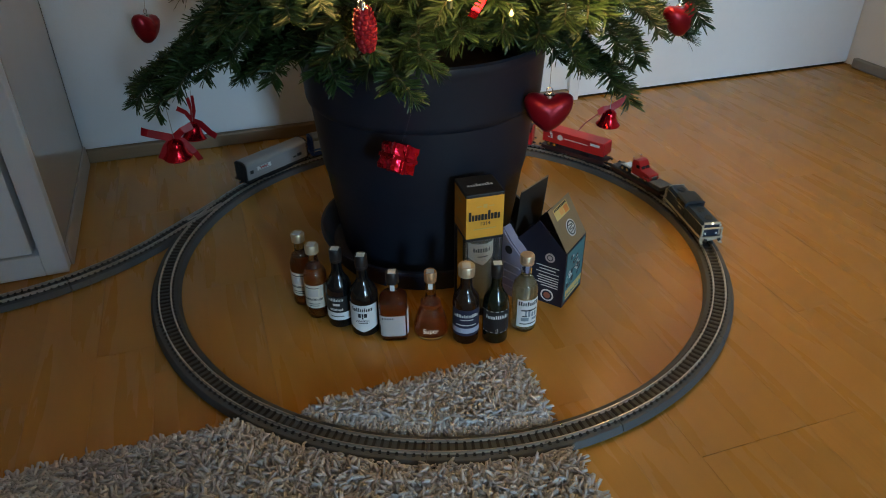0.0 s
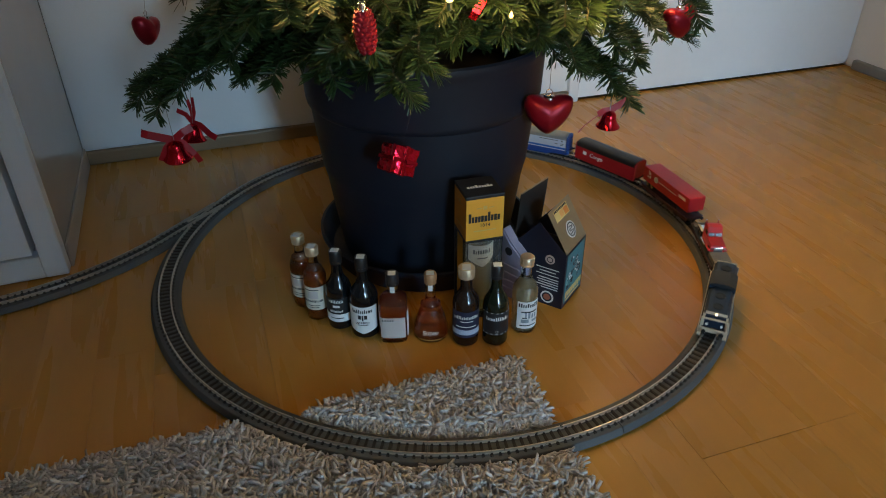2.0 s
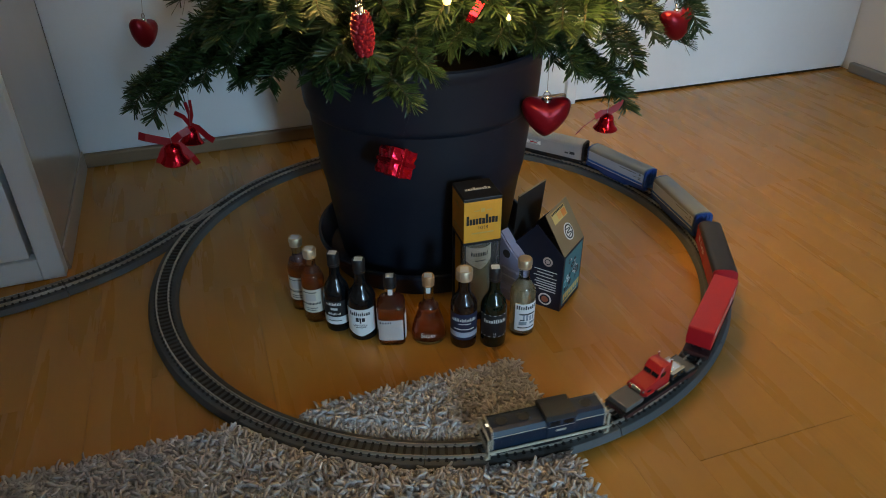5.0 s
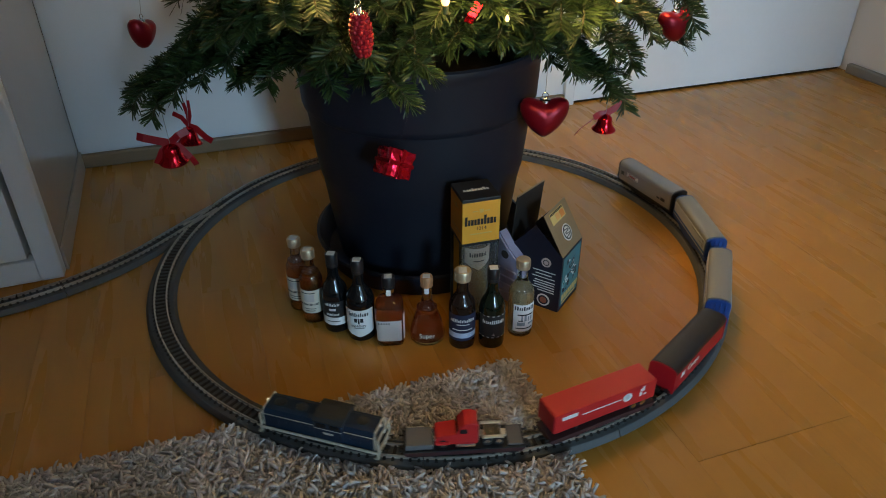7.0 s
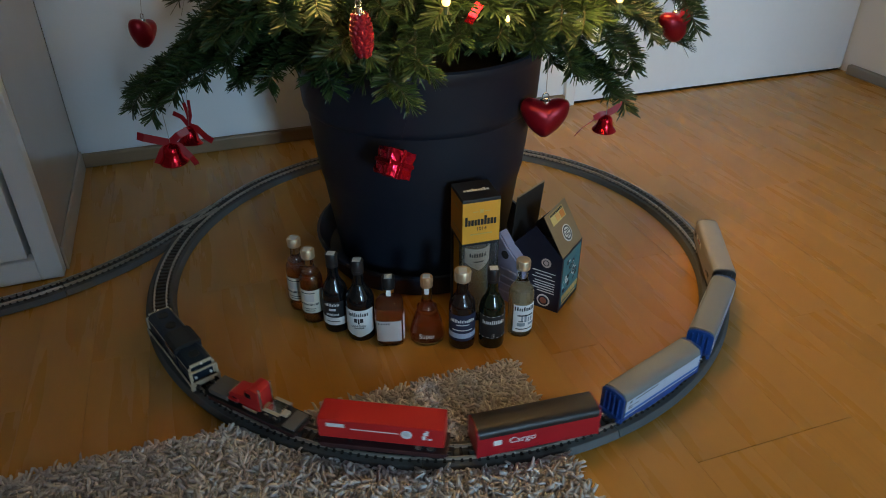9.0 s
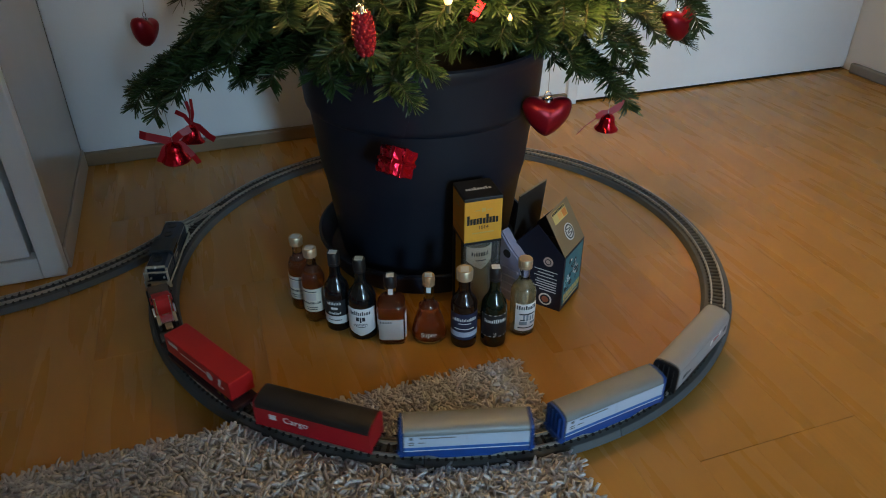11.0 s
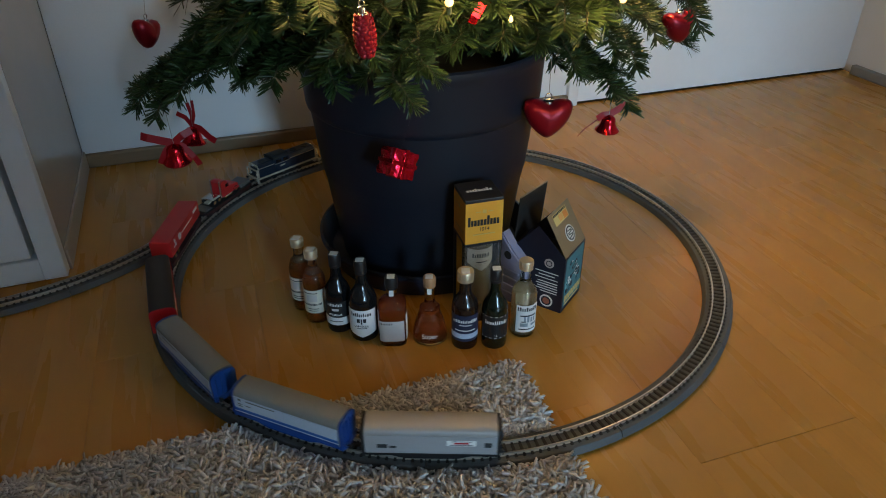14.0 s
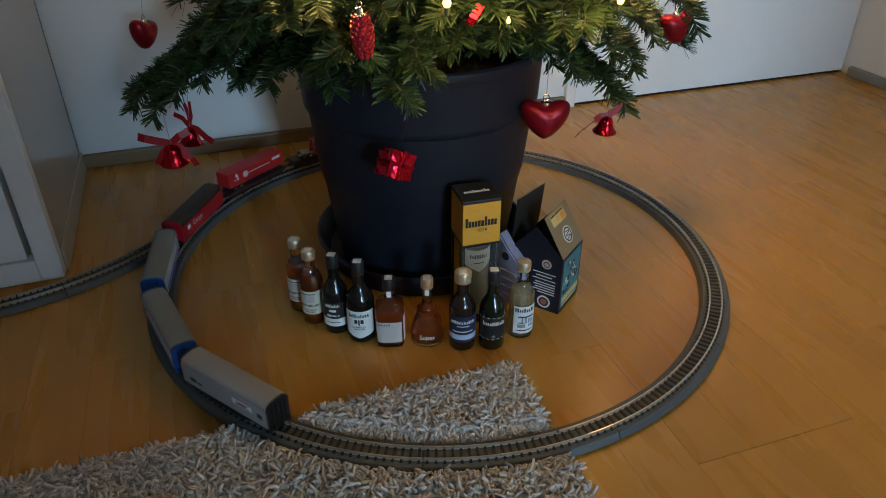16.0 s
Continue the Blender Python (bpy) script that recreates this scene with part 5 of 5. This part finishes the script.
def build_lights():
    # places of the bulbs along the chain
    chain = [(0.0072, -0.253, 0.3965, 0.0036), (0.0567, -0.244, 0.3805, 0.0019), (0.1550, -0.202, 0.387, 0.0032), (0.110, -0.095, 0.430, 0.004), (0.270, 0.092, 0.435, 0.004),
             (0.270, 0.120, 0.455, 0.004), (-0.099, -0.170, 0.412, 0.004), (0.040, -0.120, 0.440, 0.004), (0.160, 0.190, 0.400, 0.004), (-0.190, -0.040, 0.470, 0.004),
             (0.250, 0.096, 0.560, 0.004), (0.070, -0.110, 0.600, 0.004), (-0.130, -0.130, 0.620, 0.004), (0.200, 0.120, 0.700, 0.004), (0.110, -0.080, 0.800, 0.004), (-0.110, 0.020, 0.860, 0.004)]
    t = thing("fairy_lights", pose(0, 0, 0), "chain of small warm white fairy lights in the tree", "string lights")
    for (x, y, z, r), (x2, y2, z2, r2) in zip(chain, chain[1:]):
        a, c = Vector((x, y, z)), Vector((x2, y2, z2))
        m = (a + c) / 2
        m = Vector((PX, PY, m.z + 0.02)).lerp(m, 0.7)
        part("wire", sweep(bmesh.new(), bend(a, m, c, 8), 0.0009, 0.0009, 5), WIRE, t)
    for k, (x, y, z, r) in enumerate(chain):
        part("bulb", lathe(bmesh.new(), [(0, -r), (r * 0.7, -r * 0.7), (r, 0), (r * 0.75, r * 0.9), (r * 0.3, r * 1.8), (0, r * 2.1)], 14, Matrix.Translation((x, y, z))), GLOW, t, "glowing warm bulb", smooth=True)
        part("socket", lathe(bmesh.new(), [(r * 0.6, r * -2.6), (r * 0.7, r * -0.9)], 10, Matrix.Translation((x, y, z))), WIRE, t)
        d = bpy.data.lights.new("fairy_glow", "POINT")
        d.energy, d.color, d.shadow_soft_size = S * S * BULBW * (3.0 if -0.1 < x < 0 else 0.4 if x < 0 else (1.05 if z < 0.39 else 0.5) if y < -0.1 else 3.2 if x > 0.11 and y < 0.1 and z > 0.39 else 0.7), (1.0, 0.60, 0.20), 0.03 * S
        ob = new("fairy_glow", d)
        ob.location = Vector((x, y, z)) * S


BULBW = 0.52
build_lights()

# ---- ornaments ----
MATRED = mat("matt_red_glass", (0.24, 0.005, 0.014), 0.36, metal=0.5, var=0.08, scale=30, bump=0.0)
SHINYRED = mat("shiny_red_metal", (0.62, 0.010, 0.020), 0.16, metal=0.85, var=0.08, scale=50, bump=0.0)
FOIL = mat("crumpled_red_foil", (0.85, 0.016, 0.042), 0.18, metal=0.95, var=0.12, scale=70, bump=1.0, fine=110)
RIBBON = mat("red_satin_ribbon", (0.32, 0.006, 0.012), 0.35, var=0.12, scale=60, bump=0.05)
SCALES = mat("frosted_red_cone", (0.30, 0.010, 0.020), 0.42, metal=0.3, var=0.25, scale=120, bump=0.1)
THREAD = mat("thin_pale_thread", (0.30, 0.28, 0.24), 0.6)
TOPCAP = mat("silver_ornament_cap", (0.62, 0.60, 0.58), 0.22, metal=1.0, var=0.1)


def hanger(t, z0, z1, dx=0.0):
    part("thread", sweep(bmesh.new(), [Vector((0, 0, z0)), Vector((dx * 0.5, 0, (z0 + z1) / 2)), Vector((dx, 0, z1))], 0.0004, 0.0004, 5), THREAD, t)


def topcap(t, z, r=0.0045):
    bm = lathe(bmesh.new(), [(r, z - 0.003), (r, z + 0.004), (r * 0.8, z + 0.005), (0, z + 0.005)], 18)
    for i in range(9):
        a = 2 * math.pi * i / 9
        cyl(bm, (r * math.cos(a), r * math.sin(a), z - 0.003), (r * 1.12 * math.cos(a), r * 1.12 * math.sin(a), z - 0.005), r * 0.28, 6)
    part("cap", bm, TOPCAP, t, "silver crown cap", smooth=True)
    ring = [Vector((0.0035 * math.cos(a), 0, z + 0.0085 + 0.0035 * math.sin(a))) for a in (2 * math.pi * i / 14 for i in range(15))]
    part("loop", sweep(bmesh.new(), ring, 0.0006, 0.0006, 6), TOPCAP, t)


def heart(x, y, z, size, turn, tilt=0.0, hang=0.06):
    t = thing("heart_ornament", pose(x, y, z, 0, tilt, turn), "matt red heart-shaped glass bauble hanging from a branch", "ornament", "heart baubles on the tree")
    n, bm = 40, bmesh.new()
    rings = []
    for j in range(9):
        k = -1 + 2 * j / 8
        k = math.sin(k * math.pi / 2)
        s = math.sqrt(max(0.0, 1 - k * k)) ** 0.85
        ring = []
        for i in range(n):
            a = 2 * math.pi * (i + 0.5) / n
            hx, hz = math.sin(a), 0.75 * math.cos(a) + 0.55 * abs(math.sin(a)) ** 1.22 - 0.2
            ring.append(bm.verts.new((hx * s * size, k * size * 0.62, hz * s * size)))
        rings.append(ring)
    for a, b in zip(rings, rings[1:]):
        for i in range(n):
            bm.faces.new((a[i], a[(i + 1) % n], b[(i + 1) % n], b[i]))
    bm.faces.new(rings[0][::-1])
    bm.faces.new(rings[-1])
    bmesh.ops.remove_doubles(bm, verts=bm.verts, dist=1e-6)
    bmesh.ops.recalc_face_normals(bm, faces=bm.faces)
    part("body", bm, MATRED, t, smooth=True)
    topcap(t, size * 0.50, size * 0.22)
    hanger(t, size * 0.52 + 0.012, size * 0.52 + hang)


def ribbon(bm, pts, w, normal):
    """A thin flat band along points."""
    nrm = Vector(normal).normalized()
    rows = []
    for k, p in enumerate(pts):
        d = (pts[min(k + 1, len(pts) - 1)] - pts[max(k - 1, 0)]).normalized()
        s = d.cross(nrm).normalized() * w / 2
        o = s.cross(d).normalized() * 0.00015
        rows.append([bm.verts.new(p + s + o), bm.verts.new(p - s + o), bm.verts.new(p - s - o), bm.verts.new(p + s - o)])
    for a, b in zip(rows, rows[1:]):
        for i in range(4):
            bm.faces.new((a[i], a[(i + 1) % 4], b[(i + 1) % 4], b[i]))
    bm.faces.new(rows[0][::-1])
    bm.faces.new(rows[-1])
    return bm


def bell(x, y, z, r, turn, tilt, bow, hang=0.05):
    t = thing("bell_ornament", pose(x, y, z, tilt, 0, turn), "shiny red metal bell with a red ribbon bow", "ornament", "red bells on the tree")
    prof = [(r, 0.0), (r * 1.02, r * 0.05), (r * 0.93, r * 0.16), (r * 0.72, r * 0.45), (r * 0.62, r * 0.85), (r * 0.58, r * 1.1), (r * 0.42, r * 1.3), (r * 0.12, r * 1.4), (r * 0.10, r * 1.42), (0.0, r * 1.42)]
    inner = [(0.0, r * 1.30), (r * 0.40, r * 1.22), (r * 0.54, r * 1.05), (r * 0.66, r * 0.45), (r * 0.93, r * 0.02)]
    part("bell_body", lathe(bmesh.new(), inner + prof, 32), SHINYRED, t, smooth=True)
    part("clapper", lathe(bmesh.new(), [(0, r * 0.05), (r * 0.16, r * 0.14), (r * 0.16, r * 0.24), (r * 0.04, r * 0.36), (r * 0.03, r * 1.2)], 12), SHINYRED, t, smooth=True)
    top = Vector((0, 0, r * 1.45))
    for pts, w in bow:
        pp = [top] + [top + Vector(p) for p in pts]
        smooth = []
        for i in range(len(pp) - 1):
            for q in range(4):
                smooth.append(pp[i].lerp(pp[i + 1], q / 4))
        smooth.append(pp[-1])
        part("ribbon", ribbon(bmesh.new(), smooth, w, (0.15, -1, 0.25)), RIBBON, t, "red satin ribbon")
    hanger(t, r * 1.4, r * 1.4 + hang)


def build_ornaments():
    heart(0.1215, -0.060, 0.2290, 0.0280, 0, 0, 0.055)
    heart(-0.418, 0.198, 0.257, 0.0245, 78, 14, 0.06)
    heart(0.3070, 0.101, 0.2895, 0.0255, 30, -6, 0.05)
    # cone
    t = thing("cone_ornament", pose(-0.0630, -0.222, 0.364, 3, -3) @ Matrix.Scale(0.70, 4), "frosted red pine-cone bauble hanging in the fir", "ornament")
    part("core", lathe(bmesh.new(), [(0, -0.030), (0.007, -0.026), (0.0115, -0.012), (0.0120, 0.006), (0.0090, 0.020), (0.003, 0.026), (0, 0.026)], 20), SCALES, t, smooth=True)
    for j in range(9):
        z = -0.025 + j * 0.0058
        r = 0.0120 * math.sqrt(max(0.08, 1 - ((z + 0.001) / 0.030) ** 2)) + 0.0006
        m = max(5, int(r * 2 * math.pi / 0.0078))
        for i in range(m):
            a = 360 * (i + 0.5 * (j % 2)) / m
            bm = lathe(bmesh.new(), [(0, -0.0042), (0.0026, -0.0026), (0.0040, 0.0), (0.0030, 0.0028), (0, 0.0040)], 8)
            bmesh.ops.transform(bm, matrix=pose(0, 0, z, 0, 0, a) @ pose(r, 0, 0, 0, 16) @ Matrix.Diagonal((0.55, 1, 1, 1)), verts=bm.verts)
            part("scale", bm, SCALES, t, smooth=True)
    topcap(t, 0.028, 0.0048)
    hanger(t, 0.038, 0.075)
    # foil parcel before the pot
    t = thing("parcel_ornament", pose(-0.0455, -0.140, 0.2075, -14, 27, 30) @ Matrix.Scale(0.92, 4), "small crumpled red foil parcel hanging before the pot", "ornament")
    bm = box(bmesh.new(), -0.0165, 0.0165, -0.0150, 0.0150, -0.0160, 0.0160)
    bmesh.ops.subdivide_edges(bm, edges=list(bm.edges), cuts=5, use_grid_fill=True)
    for v in bm.verts:
        v.co += v.co.normalized() * 0.0022 * noise.noise(v.co * 130) - v.co * 0.03 * (1 if sum(abs(c) > 0.0148 for c in v.co) > 1 else 0)
    part("parcel_body", bm, FOIL, t)
    for m in (pose(0, 0, 0), pose(0, 0, 0, 0, 90)):
        bm = bmesh.new()
        for s in (-1, 1):
            box(bm, -0.0022, 0.0022, s * 0.0158 - 0.0004, s * 0.0158 + 0.0004, -0.0166, 0.0166, 0.0002, m)
            box(bm, -0.0022, 0.0022, -0.0158, 0.0158, s * 0.0168 - 0.0004, s * 0.0168 + 0.0004, 0.0002, m)
        part("strap", bm, SHINYRED, t)
    part("thread", sweep(bmesh.new(), [Vector((0, 0, 0.0165)), Vector((0.004, 0, 0.085))], 0.00018, 0.00018, 4), POT, t)
    # bells
    big = [([(-0.012, 0, 0.004), (-0.028, -0.004, 0.012), (-0.036, 0, 0.013)], 0.010), ([(0.010, 0, -0.004), (0.022, -0.004, -0.020), (0.026, 0, -0.034)], 0.007),
           ([(-0.010, -0.003, -0.008), (-0.020, -0.004, -0.026)], 0.008), ([(0.012, 0, 0.010), (0.024, 0.004, 0.014)], 0.009)]
    bell(-0.3330, 0.000, 0.1470, 0.0180, 10, 8, big, 0.070)
    bell(-0.3320, 0.062, 0.1440, 0.0165, -20, -10, [([(0.012, 0, -0.002), (0.026, 0, -0.012), (0.036, 0, -0.016)], 0.008), ([(-0.010, 0, 0.010), (-0.024, 0, 0.014)], 0.006),
                                                   ([(0.000, 0, 0.014), (-0.006, 0, 0.030)], 0.005), ([(0.004, 0, 0.014), (0.002, 0, 0.034)], 0.004)], 0.075)
    bell(0.2120, 0.022, 0.1770, 0.0150, 8, 4, [([(0.010, 0, 0.006), (0.022, 0, 0.012)], 0.009), ([(-0.008, 0, 0.000), (-0.016, -0.002, -0.004)], 0.008), ([(-0.012, 0, -0.004), (-0.030, 0, -0.018), (-0.038, 0, -0.028)], 0.0012),
                                               ([(0.014, 0, 0.012), (0.026, 0, 0.020)], 0.004)], 0.050)
    t = thing("ribbon_bow", pose(0.0335, -0.190, 0.377), "narrow shiny red ribbon tied to a fir twig", "ornament")
    part("ribbon_tail", ribbon(bmesh.new(), [Vector((0.006, 0, 0.02)), Vector((0.004, -0.003, 0.006)), Vector((-0.003, -0.004, -0.006)), Vector((-0.006, -0.002, -0.012))], 0.008, (0.3, -1, 0.2)), SHINYRED, t)
    part("ribbon_tail", ribbon(bmesh.new(), [Vector((0.006, 0, 0.02)), Vector((0.010, -0.003, 0.012)), Vector((0.013, -0.002, 0.004))], 0.006, (-0.3, -1, 0.2)), SHINYRED, t)


build_ornaments()


# ---- parquet staves, laid across the room ----
def build_parquet():
    rng = random.Random(21)
    sw = 0.0615
    verts, faces = [], []
    shared = {}
    off = 0.118
    k0 = int((UL - off) / sw) - 1
    for k in range(k0, int((CU - off) / sw) + 2):
        a, b = max(UL, off + k * sw), min(CU, off + (k + 1) * sw)
        if b - a < 0.004:
            continue
        v = VF
        first = True
        while v < WV - 0.001:
            ln = rng.choice((0.28, 0.33, 0.38, 0.43))
            if first:
                ln, first = rng.uniform(0.1, 0.4), False
            board_end = -0.421
            if k in (0, 1, 2) and v < board_end < v + ln + 0.12:
                ln = board_end - v
            e = min(WV, v + ln)
            g = 0.0004 if (k % 3) else 0.0006
            gap = 0.0005 if abs(e - board_end) < 1e-6 and k in (0, 1, 2) else 0.0
            x0, x1, y0, y1 = a + (0.0001 if k % 3 == 0 else 0.00002), b - 0.00002, v + 0.00005, e - 0.00005 - gap
            if -0.80 < (a + b) / 2 < CU and -0.62 < (v + e) / 2:
                key = (round(x1 - x0, 4), round(y1 - y0, 4))
                if key not in shared:
                    bm = bmesh.new()
                    w, h = (x1 - x0) / 2, (y1 - y0) / 2
                    c = 0.0001
                    top = [bm.verts.new(p) for p in ((-w + c, -h + c, 0), (w - c, -h + c, 0), (w - c, h - c, 0), (-w + c, h - c, 0))]
                    rim = [bm.verts.new(p) for p in ((-w, -h, -c), (w, -h, -c), (w, h, -c), (-w, h, -c))]
                    low = [bm.verts.new(p) for p in ((-w, -h, -0.012), (w, -h, -0.012), (w, h, -0.012), (-w, h, -0.012))]
                    bm.faces.new(top)
                    for s in range(4):
                        n = (s + 1) % 4
                        bm.faces.new((rim[s], rim[n], top[n], top[s]))
                        bm.faces.new((low[s], low[n], rim[n], rim[s]))
                    me = bpy.data.meshes.new("stave")
                    bm.normal_update()
                    bm.to_mesh(me)
                    bm.free()
                    me.materials.append(OAK)
                    shared[key] = me
                ob = new("stave", shared[key])
                ob.parent = FLOOR
                ob.matrix_local = pose((x0 + x1) / 2, (y0 + y1) / 2, 0)
            else:
                i = len(verts)
                verts += [(x0, y0, 0), (x1, y0, 0), (x1, y1, 0), (x0, y1, 0), (x0, y0, -0.012), (x1, y0, -0.012), (x1, y1, -0.012), (x0, y1, -0.012)]
                faces += [(i, i + 1, i + 2, i + 3), (i + 4, i + 5, i + 1, i), (i + 5, i + 6, i + 2, i + 1), (i + 6, i + 7, i + 3, i + 2), (i + 7, i + 4, i, i + 3)]
            v = e
    tagged(arrays("far_staves", verts, faces, OAKFAR, FLOOR), kind="stuff")


build_parquet()


# ---- true size ----
def to_size():
    """Brings everything but the train, the lamps and the camera from the plan's size to true metres."""
    rolling = {ob for ob, mid, length in TRAIN}
    for ob in list(scene.objects):
        if ob.parent is None and ob.type in ("MESH", "EMPTY") and ob not in rolling:
            ob.matrix_world = Matrix.Scale(S, 4) @ ob.matrix_world


to_size()


# ---- what moves ----
RATE, FRONT = 16.55, -2.7        # degrees a second along the ring, the engine's front at the start


def motions():
    for ob, mid, length in TRAIN:
        r = math.sqrt(RC * RC - (length * 0.30) ** 2)
        rows = []
        for k in range(33):
            t = k * 0.5
            a = mid - RATE * t
            x, y = RX + r * math.cos(radians(a)), RY + r * math.sin(radians(a))
            rows.append((t, pose(x * S, y * S, (ZT + lift(y)) * S, 0, 0, a + 90)))
        walk(ob, rows)


motions()
